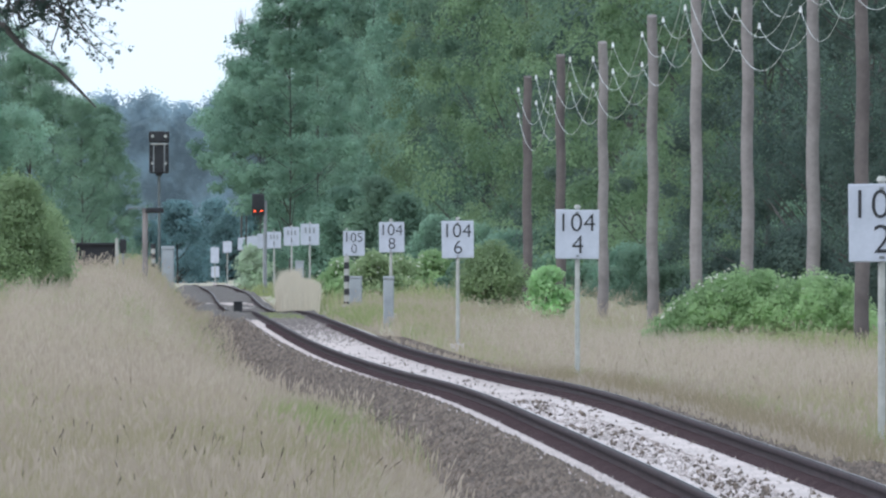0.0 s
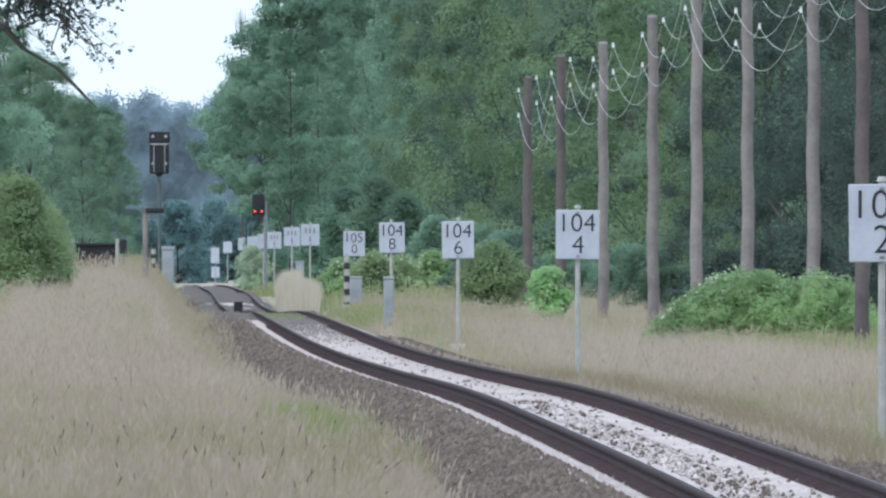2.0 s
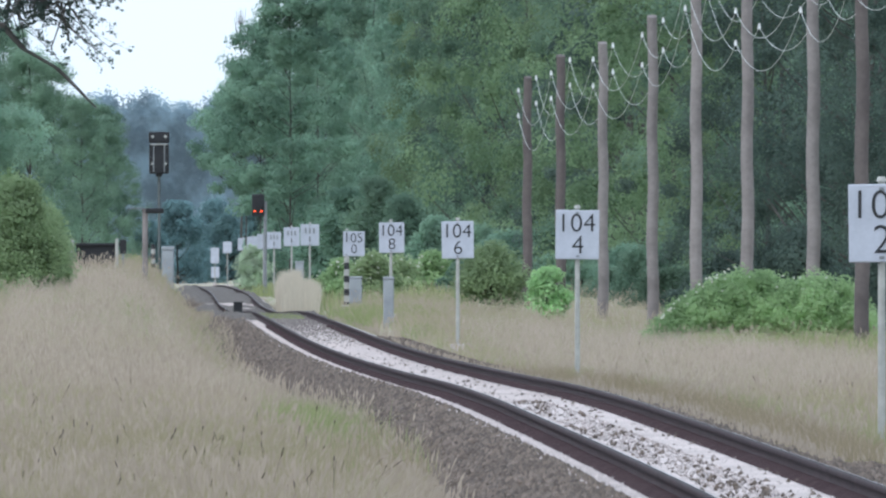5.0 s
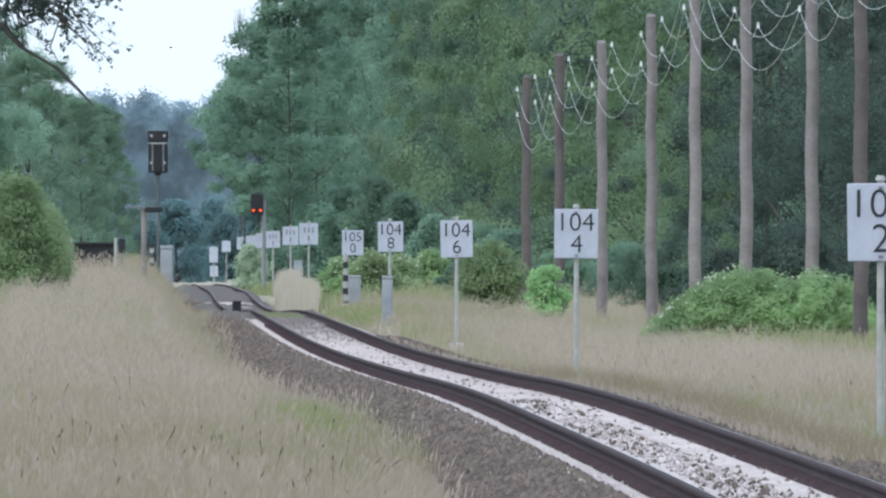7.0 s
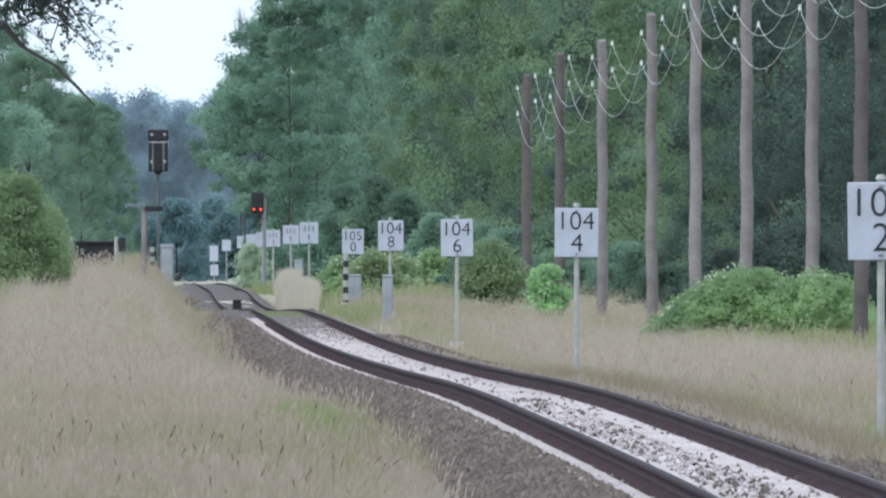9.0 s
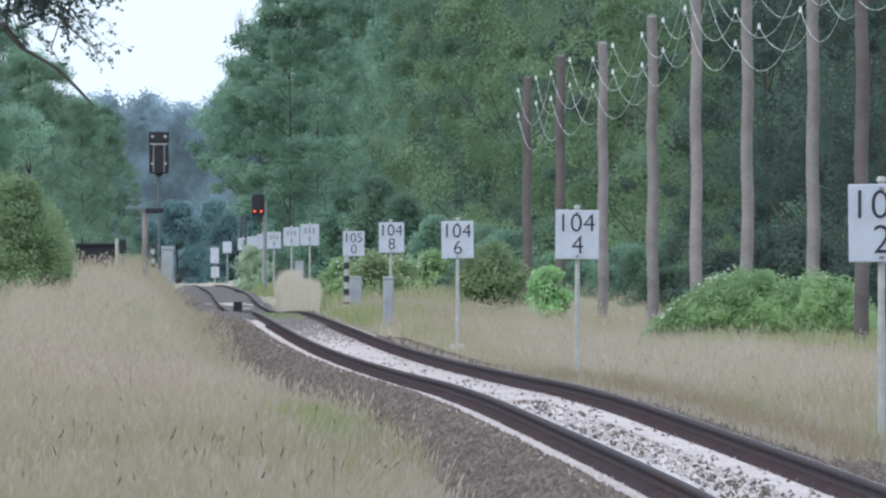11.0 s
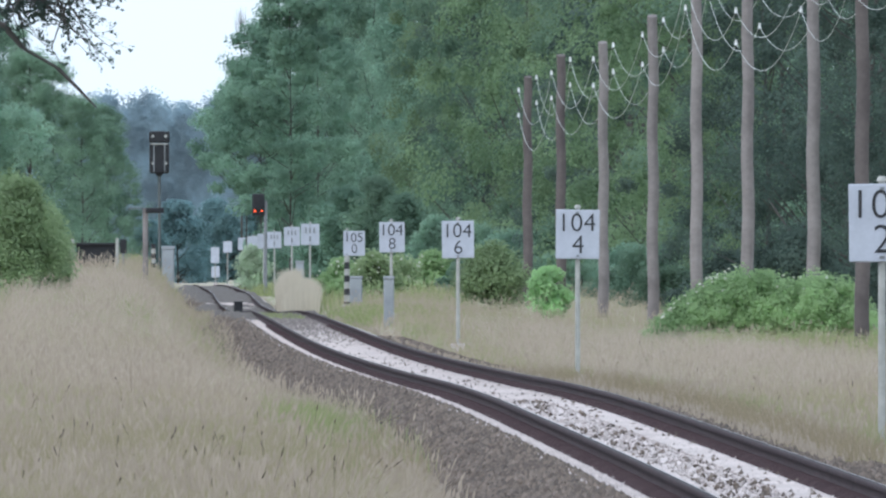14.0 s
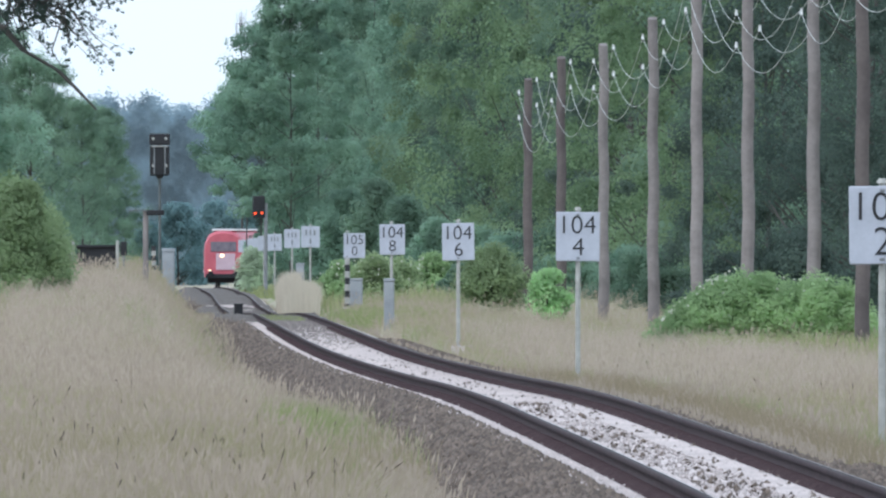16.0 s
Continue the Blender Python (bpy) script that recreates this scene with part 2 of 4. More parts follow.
VERGE = np.array([(816, -1.765), (918, -1.71), (1040, -1.66), (1160, -1.63), (1355, -1.50), (1550, -1.48), (1745, -1.58), (1945, -1.75), (2150, -2.0), (2350, -2.3), (2430, -2.45)])


def verge_z(d):
    """Height of the railhead as the side ground knows it, without the dip in the track."""
    return np.where((np.asarray(d) > 816) & (np.asarray(d) < 2430), EYE + np.interp(d, VERGE[:, 0], VERGE[:, 1]), rail_z(d))


def smooth(a, b, v):
    t = np.clip((np.asarray(v, float) - a) / (b - a), 0, 1)
    return t * t * (3 - 2 * t)


def ground_z(d, off):
    """Height of the ground beside the line: verge, bank on the left, level meadow on the right."""
    d, off = np.asarray(d, float), np.asarray(off, float)
    side = np.where(off > 0, smooth(1.5, 2.8, off), smooth(2.4 - 0.25 * smooth(1000, 1150, d), 4.6 - 0.6 * smooth(1000, 1150, d), -off))
    z = rail_z(d) * (1 - side) + verge_z(d) * side - 0.62
    k = smooth(1000, 1150, d)                            # the bank stands closer to the line beyond the crest
    left = smooth(2.2 - 0.2 * k, 4.6 - 0.45 * k, -off) * (0.15 + 1.3 * smooth(420, 930, d)) * (1 - 0.75 * smooth(1500, 2300, d))
    right = smooth(2.4, 8.0, off) * (0.1 + 0.45 * smooth(900, 1400, d))
    hump = smooth(1.4, 2.6, off) * (1 - smooth(3.6, 7.0, off)) * 0.4 * smooth(700, 880, d) * (1 - 0.4 * smooth(1000, 1150, d)) * (1 - smooth(1500, 1800, d))
    return z + left + right + hump + 0.06 * np.sin(d * 0.13 + off) * smooth(3, 5, np.abs(off))


# ---- ground, ballast, track ----
def build_ground():
    ds = np.concatenate([[-4000, -1500, -500], np.arange(-120, 240, 20), np.arange(240, 1200, 6), np.arange(1200, 2600, 20), np.arange(2600, 5000, 100), [5200, 9000, 20000]])
    offs = np.concatenate([[-6000, -2000, -600, -200, -80, -40, -25, -18], np.arange(-14, 14.1, 0.5), [18, 25, 40, 80, 200, 600, 2000, 6000]])
    D, O = np.meshgrid(ds, offs, indexing="ij")
    dc = np.clip(D, -120, 5200)
    Z = ground_z(dc, np.clip(O, -14, 14))
    V = np.stack([cx(dc) + O, D, Z], -1).reshape(-1, 3)
    n, m = len(ds), len(offs)
    i = (np.arange(n - 1)[:, None] * m + np.arange(m - 1)[None, :]).ravel()
    F = np.stack([i, i + 1, i + 1 + m, i + m], 1)
    ob = new("ground", put_mesh("ground", V, F, M_SOIL))
    tagged(ob, "rough meadow ground with dry grass beside the railway", "ground", kind="structure")


def sweep(profile, ds, base):
    """Faces of a cross-section (sideways, height) swept along the line."""
    p = np.array(profile)
    n, m = len(ds), len(p)
    c, z = cx(ds), base(ds)
    V = np.zeros((n, m, 3))
    V[:, :, 0] = c[:, None] + p[None, :, 0]
    V[:, :, 1] = ds[:, None]
    V[:, :, 2] = z[:, None] + p[None, :, 1]
    return V


def sweep_faces(n, m, closed):
    k = m if closed else m - 1
    j = np.arange(k)
    jn = (j + 1) % m
    i = np.arange(n - 1)[:, None] * m
    return np.stack([(i + j).ravel(), (i + jn).ravel(), (i + m + jn).ravel(), (i + m + j).ravel()], 1)


def along():
    return np.concatenate([np.arange(60, 240, 10.0), np.arange(240, 1250, 2.0), np.arange(1250, 3400, 10.0)])


def build_track():
    ds = along()
    track = thing("railway_track", 0, 0, 0, "single railway track with rusty rails on pale concrete sleepers", "railway track", kind="structure")
    # ballast bed
    prof = [(-3.0, -0.75), (-2.3, -0.50), (-1.75, -0.25), (-1.26, -0.150), (-1.14, -0.195), (-0.8, -0.215), (-0.3, -0.225), (0.3, -0.225), (0.8, -0.215), (1.1, -0.17), (1.7, -0.19), (2.4, -0.4), (3.0, -0.75)]
    V = sweep(prof, ds, rail_z)
    V[:, 1:-1, 2] += rng.normal(0, 0.012, V[:, 1:-1, 2].shape)
    V[:, 3:10, 2] += (smooth(900, 1100, ds) * (1 - 0.9 * np.exp(-((ds - 1400) / 14) ** 2)))[:, None] * (0.085 + rng.normal(0, 0.04, (len(ds), 7)))      # the bed rises over the sleepers with distance
    V[:, 10:12, 2] -= (0.34 * smooth(480, 720, ds))[:, None]
    F = sweep_faces(len(ds), len(prof), False)
    ob = new("ballast", put_mesh("ballast", V, F, M_BALLAST))
    tagged(ob, "brown-grey gravel ballast bed under the track", "ballast", kind="structure")
    # rails
    half = [(0.075, -0.172), (0.075, -0.160), (0.012, -0.140), (0.009, -0.060), (0.036, -0.045), (0.036, -0.012), (0.026, -0.001)]
    rail = half + [(0.016, 0.0)] + [(-a, b) for a, b in half[::-1]]
    for side in (-0.753, 0.753):
        V = sweep([(a + side, b) for a, b in rail], ds, rail_z)
        F = sweep_faces(len(ds), len(rail), True)
        idx = np.tile(np.array([3 if j == 6 else 1 if j == 7 else 2 if j in (0, 1, 12, 13, 14) else 0 for j in range(len(rail))]), len(ds) - 1)
        me = put_mesh("rail", V, F, [M_RAIL, M_POLISH, M_RUST, M_SHINE], idx)
        part("rail", me, None, track, "rust-brown steel rail with a polished head")
    return track


def build_sleepers(track):
    bm = bm_new()
    for sx in (-1, 1):
        box(bm, sx * 0.78, 0, -0.10, 1.02, 0.28, 0.2, 0.02)
    box(bm, 0, 0, -0.112, 0.56, 0.24, 0.18, 0.015)
    me = bpy.data.meshes.new("sleeper")
    bm.to_mesh(me)
    bm.free()
    me.materials.append(M_CONC)
    d0, n = 262.0, 300
    for i in range(n):
        d = d0 + 0.63 * i
        ob = part("sleeper", me, None, track)
        ob.matrix_basis = pose(float(cx(d)) + random.uniform(-0.02, 0.02), d, float(rail_z(d)) - 0.172, 0, 0, random.uniform(-0.4, 0.4))
    # the farther sleepers joined
    c8 = np.array([(-1.29, -0.14, -0.2), (1.29, -0.14, -0.2), (1.29, 0.14, -0.2), (-1.29, 0.14, -0.2), (-1.27, -0.12, 0), (1.27, -0.12, 0), (1.27, 0.12, 0), (-1.27, 0.12, 0)])
    f6 = np.array([(0, 1, 5, 4), (1, 2, 6, 5), (2, 3, 7, 6), (3, 0, 4, 7), (4, 5, 6, 7)])
    ds = np.concatenate([np.arange(160, 262, 0.63), np.arange(d0 + 0.63 * n, 1250, 0.63), np.arange(1250, 2600, 1.26)])
    o = np.stack([cx(ds), ds, rail_z(ds) - 0.172 + rng.normal(0, 0.004, len(ds))], 1)
    V = (c8[None] + o[:, None]).reshape(-1, 3)
    F = (f6[None] + 8 * np.arange(len(ds))[:, None, None]).reshape(-1, 4)
    ob = new("far_sleepers", put_mesh("far_sleepers", V, F, M_CONC))
    ob.parent = track
    tagged(ob, "pale concrete sleepers along the track", kind="stuff")


def build_fastenings(track):
    """Rusty base plates and clips on both sides of each rail, too many to pick apart."""
    ds = np.arange(262, 900, 0.63)
    c8 = np.array([(-0.19, -0.08, 0), (0.19, -0.08, 0), (0.19, 0.08, 0), (-0.19, 0.08, 0), (-0.11, -0.06, 0.05), (0.11, -0.06, 0.05), (0.11, 0.06, 0.05), (-0.11, 0.06, 0.05)])
    f5 = np.array([(0, 1, 5, 4), (1, 2, 6, 5), (2, 3, 7, 6), (3, 0, 4, 7), (4, 5, 6, 7)])
    o = np.concatenate([np.stack([cx(ds) + s, ds, rail_z(ds) - 0.174], 1) for s in (-0.753, 0.753)])
    V = (c8[None] + o[:, None]).reshape(-1, 3)
    F = (f5[None] + 8 * np.arange(len(o))[:, None, None]).reshape(-1, 4)
    ob = new("rail_fastenings", put_mesh("rail_fastenings", V, F, M_RUST))
    ob.parent = track
    tagged(ob, "rusty rail fastenings on the sleepers", kind="stuff")


def scatter_d(n, d0, d1):
    """Distances spread so that near ground is covered as densely to the eye as far ground."""
    u = rng.random(n)
    return 1.0 / (1.0 / d0 + u * (1.0 / d1 - 1.0 / d0))


OCTA_V = np.array([(1, 0, 0), (-1, 0, 0), (0, 1, 0), (0, -1, 0), (0, 0, 1), (0, 0, -1)], float)
OCTA_F = np.array([(0, 2, 4), (2, 1, 4), (1, 3, 4), (3, 0, 4), (2, 0, 5), (1, 2, 5), (3, 1, 5), (0, 3, 5)])


def build_stones():
    for name, mat, n, lo, hi, size, d1 in (("ballast_stones", M_STONE, 36000, -2.9, -1.2, 0.043, 1500), ("gauge_stones", M_STONE, 1000, -0.68, 0.68, 0.029, 960),
                                           ("fouling_stones", M_GREY_STONE, 15000, -0.7, 0.7, 0.026, 1100), ("pale_stones", M_PALE, 9000, -1.1, 0.68, 0.016, 950), ("shoulder_chips", M_PALE, 4500, -1.32, -1.08, 0.026, 1000), ("verge_stones", M_STONE, 14000, 0.95, 2.4, 0.034, 800)):
        d = scatter_d(n, 262, d1)
        off = rng.uniform(lo, hi, n)
        prof_x = [-3.0, -2.3, -1.75, -1.26, -1.14, -0.8, 0.8, 1.1, 1.7, 2.4, 3.0]
        prof_z = [-0.75, -0.5, -0.25, -0.15, -0.185, -0.19, -0.19, -0.17, -0.19, -0.4, -0.75]
        if name == "gauge_stones":                       # strewn in loose patches
            c = rng.integers(0, 420, n)
            d, off = d[c] + rng.normal(0, 7, n), np.clip(off[c] + rng.normal(0, 0.16, n), -0.7, 0.7)
        if name == "fouling_stones":                     # grey stones that cover the pale sleepers with distance
            d = 740 + 440 * np.sqrt(rng.random(n))
        z = rail_z(d) + np.interp(off, prof_x, prof_z) + 0.01
        s = size * rng.uniform(0.6, 1.4, (n, 1, 3))
        V = OCTA_V[None] * s + rng.normal(0, size * 0.28, (n, 6, 3))
        V += np.stack([cx(d) + off, d, z], 1)[:, None]
        F = (OCTA_F[None] + 6 * np.arange(n)[:, None, None]).reshape(-1, 3)
        ob = new(name, put_mesh(name, V, F, mat))
        tagged(ob, "loose brown-grey ballast stones" if mat != M_PALE else "pale limestone chips between the rails", "ballast stones", kind="stuff")


# ---- grasses ----
def soft_shaded(me, n):
    """Shades thin blades like the sward that they form, with normals that lean up."""
    v = np.array([0.0, -0.75, 0.75]) + rng.normal(0, 0.12, (n, 3))
    me.normals_split_custom_set_from_vertices((v / np.linalg.norm(v, axis=1)[:, None]).astype(np.float32))
    return me


def blades(name, mat, d, off, h, width, lean, label, seeds=None, droop=0.25, lift=0.0):
    """Thin bent stalks in two segments each, rooted on the ground; seeds adds a narrow head on a share of them."""
    n = len(d)
    bed = rail_z(d) + np.interp(off, [-2.3, -1.75, -1.26, 1.1, 1.7, 2.4], [-0.5, -0.25, -0.16, -0.17, -0.19, -0.4], left=-9, right=-9) - np.where(off > 1.4, 0.34 * smooth(480, 720, d), 0)
    root = np.stack([cx(d) + off, d, np.maximum(ground_z(d, off), bed) - 0.03 + lift], 1)
    a = rng.uniform(-0.9, 0.9, n)                        # the blade's width faces the open side, more or less
    wv = np.stack([np.cos(a), np.sin(a), np.zeros(n)], 1) * (width / 2)[:, None]
    dirn = rng.normal(0, lean, (n, 2))
    mid = root + np.stack([dirn[:, 0] * h * 0.4, dirn[:, 1] * h * 0.4, h * 0.6], 1)
    tip = root + np.stack([dirn[:, 0] * h * (1 + droop), dirn[:, 1] * h, h], 1)
    V = np.stack([root - wv, root + wv, mid + wv * 0.8, mid - wv * 0.8, tip], 1)
    F = (np.array([(0, 1, 2), (0, 2, 3), (3, 2, 4)])[None] + 5 * np.arange(n)[:, None, None]).reshape(-1, 3)
    ob = new(name, soft_shaded(put_mesh(name, V.reshape(-1, 3), F, mat), len(V) * 5))
    tagged(ob, label, "grass", kind="stuff")
    if seeds:
        k = rng.random(n) < seeds
        t, w, hh = tip[k], wv[k] / width[k][:, None], h[k]
        m = len(t)
        ln = rng.uniform(0.05, 0.13, m)
        wd = rng.uniform(0.006, 0.016, m)[:, None]
        up = np.stack([dirn[k][:, 0] * 0.6, dirn[k][:, 1] * 0.6, np.ones(m)], 1) * ln[:, None]
        V = np.stack([t - up * 0.2, t + up * 0.3 + w * wd * 2, t + up, t + up * 0.3 - w * wd * 2], 1)
        F = np.arange(4 * m).reshape(-1, 4)
        ob = new(name + "_seed_heads", soft_shaded(put_mesh(name, V.reshape(-1, 3), F, M_SEED), 4 * m))
        tagged(ob, "brownish ripe seed heads of the meadow grass", "grass", kind="stuff")


def dock_stalks(d, off, h):
    """Dark seed spikes: a thin stalk with a lumpy spindle at its top."""
    n = len(d)
    root = np.stack([cx(d) + off, d, ground_z(d, off)], 1)
    lean = rng.normal(0.08, 0.3, n)
    V, F = [], []
    for i in range(n):
        top = root[i] + np.array([lean[i] * h[i], 0, h[i]])
        ln, r = rng.uniform(0.03, 0.09), rng.uniform(0.005, 0.010)
        ax = (top - root[i]) / np.linalg.norm(top - root[i])
        base = len(V)
        for q, rr in ((0.0, 0.0012), (1 - ln / h[i], 0.0015), (1 - 0.6 * ln / h[i], r), (1.0, 0.004)):
            c = root[i] + (top - root[i]) * q
            for a in (0, 2.1, 4.2):
                V.append(c + np.array([math.cos(a), math.sin(a), 0]) * rr)
        for s in range(3):
            for k in range(3):
                F.append((base + s * 3 + k, base + s * 3 + (k + 1) % 3, base + s * 3 + 3 + (k + 1) % 3, base + s * 3 + 3 + k))
    ob = new("dock_stalks", put_mesh("dock_stalks", V, np.array(F), M_DOCK))
    tagged(ob, "dark brown seed stalks of dock above the grass", "weeds", kind="stuff")


def build_grass_patches():
    """Greener and rustier patches in the dry meadow, with ragged outlines."""
    def drift(d, off, cut):
        return np.sin(d * 0.05 + 1.4 * np.sin(off * 1.2)) * np.sin(off * 2.0 + d * 0.017) + rng.normal(0, 0.12, len(d)) > cut
    n = 34000
    d = scatter_d(n, 258, 1000)
    near = -3.1 + 0.75 * smooth(500, 900, d)
    far = -np.clip(6.5 * d / 300 + cx(d), 5.5, 17)
    off = near + (far - near) * rng.random(n)
    keep = drift(d, off, 0.42)
    d, off = d[keep], off[keep]
    blades("meadow_greens", M_GREEN, d, off, rng.uniform(0.3, 0.6, len(d)), rng.uniform(0.006, 0.012, len(d)), 0.25, "drift of olive-green grass in the dry meadow")
    n = 60000
    d = scatter_d(n, 256, 620)
    far = -np.clip(6.5 * d / 300 + cx(d), 5.5, 17)
    off = -3.0 + (far + 3.0) * rng.random(n)
    wave = np.sin(d * 0.031 + 1.1 * off + 1.3 * np.sin(off * 0.9)) + 0.7 * np.sin(d * 0.083 - off * 2.3) + rng.normal(0, 0.35, n)
    for keep, mat, name, label in ((wave > 0.75, M_OLIVE, "olive_drift", "drift of olive blades in the dry bank grass"), (wave < -0.95, M_ROSE, "rosy_drift", "drift of rosy hair grass in the bank")):
        m = int(keep.sum())
        blades(name, mat, d[keep], off[keep], rng.uniform(0.4, 0.74, m), rng.uniform(0.004, 0.008, m), 0.42, label)
    # olive and green growth where the bank meets the ballast
    n = 4500
    d = rng.uniform(335, 405, n)
    blades("ballast_edge_grass", M_BROWN, d, -2.66 + rng.normal(0, 0.17, n), rng.uniform(0.25, 0.55, n), rng.uniform(0.005, 0.010, n), 0.35, "olive grass where the bank meets the ballast")
    n = 3000
    blades("green_tuft", M_GREEN, 384 + rng.normal(0, 9, n), -3.08 + rng.normal(0, 0.19, n), rng.uniform(0.35, 0.72, n), rng.uniform(0.006, 0.012, n), 0.25, "patch of fresh green grass beside the ballast")
    # dry grass creeping onto the ballast shoulder
    n = 9000
    d = scatter_d(n, 270, 620)
    off = -2.88 + 0.7 * rng.random(n) ** 1.6 * (1 - 0.7 * smooth(430, 620, d)) * (0.35 + 0.65 * smooth(285, 370, d)) + rng.normal(0, 0.04, n)
    blades("shoulder_grass", M_STRAW, d, off, rng.uniform(0.2, 0.5, n), rng.uniform(0.005, 0.010, n), 0.28, "short dry grass creeping onto the ballast", seeds=0.2)
    n = 30000
    d = scatter_d(n, 335, 1000)
    off = 2.1 + 7 * rng.random(n) ** 1.3
    keep = drift(d * 1.3, off, 0.4)
    d, off = d[keep], off[keep]
    blades("verge_greens", M_GREEN, d, off, rng.uniform(0.2, 0.48, len(d)), rng.uniform(0.006, 0.012, len(d)), 0.25, "drift of olive-green grass in the dry verge")
    for (dc, oc, rd, ro, k) in ((398, -2.66, 10, 0.15, 350), (365, -2.55, 14, 0.17, 420), (300, -5.6, 14, 0.3, 500)):
        blades("green_tuft", M_GREEN, dc + rng.normal(0, rd, k), oc + rng.normal(0, ro, k), rng.uniform(0.25, 0.6, k), rng.uniform(0.007, 0.013, k), 0.22, "patch of fresh green grass beside the ballast")


def build_grass():
    def left_edge(d):                                    # a little beyond the open side
        return -np.clip(6.5 * d / 300 + cx(d), 5.5, 17)
    # left meadow
    n = 190000
    d = scatter_d(n, 255, 1300)
    near = -2.6 + 0.75 * smooth(500, 900, d)
    off = near + (left_edge(d) - near) * rng.random(n) ** 0.9
    tall = rng.uniform(0.3, 0.75, n) * (0.85 + 0.25 * np.sin(d * 0.11 + 2 * np.sin(off * 1.3)) * np.sin(off * 2.1 + d * 0.03)) * (0.45 + 0.55 * smooth(0.0, 1.5, near - off))
    blades("meadow_grass", M_STRAW, d, off, tall, rng.uniform(0.004, 0.008, n), 0.42, "tall dry straw-coloured meadow grass on the bank", seeds=0.3)
    n = 12000
    d = scatter_d(n, 255, 1100)
    near = -2.9 + 0.75 * smooth(500, 900, d)
    off = near + (left_edge(d) - near) * rng.random(n)
    blades("meadow_greens", M_GREEN, d, off, rng.uniform(0.2, 0.55, n), rng.uniform(0.008, 0.016, n), 0.22, "scattered green grass among the dry stalks")
    # green tufts by the ballast
    for (dc, oc, rd, ro, k) in ((404, -3.0, 9, 0.2, 500), (395, -2.9, 18, 0.22, 120), (690, -4.3, 30, 0.16, 500), (320, -3.9, 15, 0.4, 400)):
        blades("green_tuft", M_GREEN, dc + rng.normal(0, rd, k), oc + rng.normal(0, ro, k), rng.uniform(0.3, 0.65, k), rng.uniform(0.008, 0.014, k), 0.2, "patch of fresh green grass beside the ballast")
    # right verge and meadow
    n = 120000
    d = scatter_d(n, 330, 1500)
    near = 1.3
    off = near + 12 * rng.random(n) ** 1.3
    h = rng.uniform(0.25, 0.62, n) * (0.15 + 0.85 * smooth(0, 1.6, off - near)) * (0.85 + 0.3 * np.sin(d * 0.09 + 2 * np.sin(off * 1.7)))
    blades("verge_grass", M_STRAW, d, off, h, rng.uniform(0.005, 0.010, n), 0.4, "tall dry grass between the track and the forest", seeds=0.25)
    n = 12000
    d = scatter_d(n, 330, 1400)
    off = 2.2 + 9 * rng.random(n) ** 1.3
    blades("verge_greens", M_GREEN, d, off, rng.uniform(0.2, 0.45, n), rng.uniform(0.008, 0.016, n), 0.22, "scattered green blades in the dry verge")
    # dark dock and sorrel stalks standing over the grass
    for k, d0, d1, lo, hi in ((60, 262, 420, -6.3, -3.2), (60, 262, 330, -6.0, -3.4), (26, 420, 620, 2.6, 4.6)):
        d = scatter_d(k, d0, d1)
        off = lo + (hi - lo) * rng.random(k)
        dock_stalks(d, off, rng.uniform(0.5, 0.85, k) - (0.15 if lo > 0 else 0))
    for k, d0, d1, lo, hi in ((16, 590, 720, 7.2, 8.9), (5, 560, 640, 3.9, 5.2)):
        dock_stalks(scatter_d(k, d0, d1), lo + (hi - lo) * rng.random(k), rng.uniform(0.65, 0.95, k))
    n = 12000
    d = scatter_d(n, 340, 640)
    blades("olive_verge_grass", M_OLIVE, d, 2.6 + 6.4 * rng.random(n), rng.uniform(0.3, 0.6, n), rng.uniform(0.005, 0.010, n), 0.4, "olive blades among the dry verge grass")
    # green lawn strip and pale mound beside the farther track
    n = 9000
    blades("green_verge", M_GREEN, rng.uniform(960, 1180, n), rng.uniform(1.5, 4.2, n), rng.uniform(0.15, 0.4, n), rng.uniform(0.02, 0.03, n), 0.2, "yellow-green grass strip beside the track")
    n = 12000
    u = rng.uniform(-1, 1, n)
    blades("pale_reeds", M_REED, rng.normal(1250, 6, n), 1.52 + 0.64 * u, (0.75 + 0.95 * np.sqrt(1 - u * u)) * rng.uniform(0.8, 1.05, n), rng.uniform(0.012, 0.024, n), 0.1, "pale rounded clump of tall dry reed grass", lift=0.02)
    # weeds between and beside the rails at the crest
    n = 3000
    d = rng.uniform(1000, 1260, n)
    blades("track_weeds", M_GREEN, d, np.where(rng.random(n) < 0.6, rng.uniform(-0.6, 0.55, n), rng.uniform(1.3, 2.2, n)), rng.uniform(0.05, 0.17, n), rng.uniform(0.01, 0.02, n), 0.2, "low green weeds growing in the track")
    n = 9000
    d = rng.uniform(1080, 1520, n)
    blades("bank_crest_grass", M_STRAW, d, -2.05 - 2.6 * rng.random(n), rng.uniform(0.3, 0.55, n), rng.uniform(0.012, 0.022, n), 0.35, "dry grass on the bank above the dip in the track")
    # browner edge along the ballast, rosy hair grass farther out, olive blades in the near bank
    n = 9000
    d = scatter_d(n, 330, 760)
    blades("verge_edge_grass", M_BROWN, d, 1.5 + 1.1 * rng.random(n) ** 1.4, rng.uniform(0.12, 0.38, n), rng.uniform(0.005, 0.010, n), 0.4, "brown grass edging the ballast")
    n = 22000
    d = scatter_d(n, 520, 860)
    blades("rosy_verge_grass", M_ROSE, d, 3.4 + 5.5 * rng.random(n), rng.uniform(0.35, 0.68, n), rng.uniform(0.005, 0.010, n), 0.42, "pale rosy hair grass in the verge")
    n = 22000
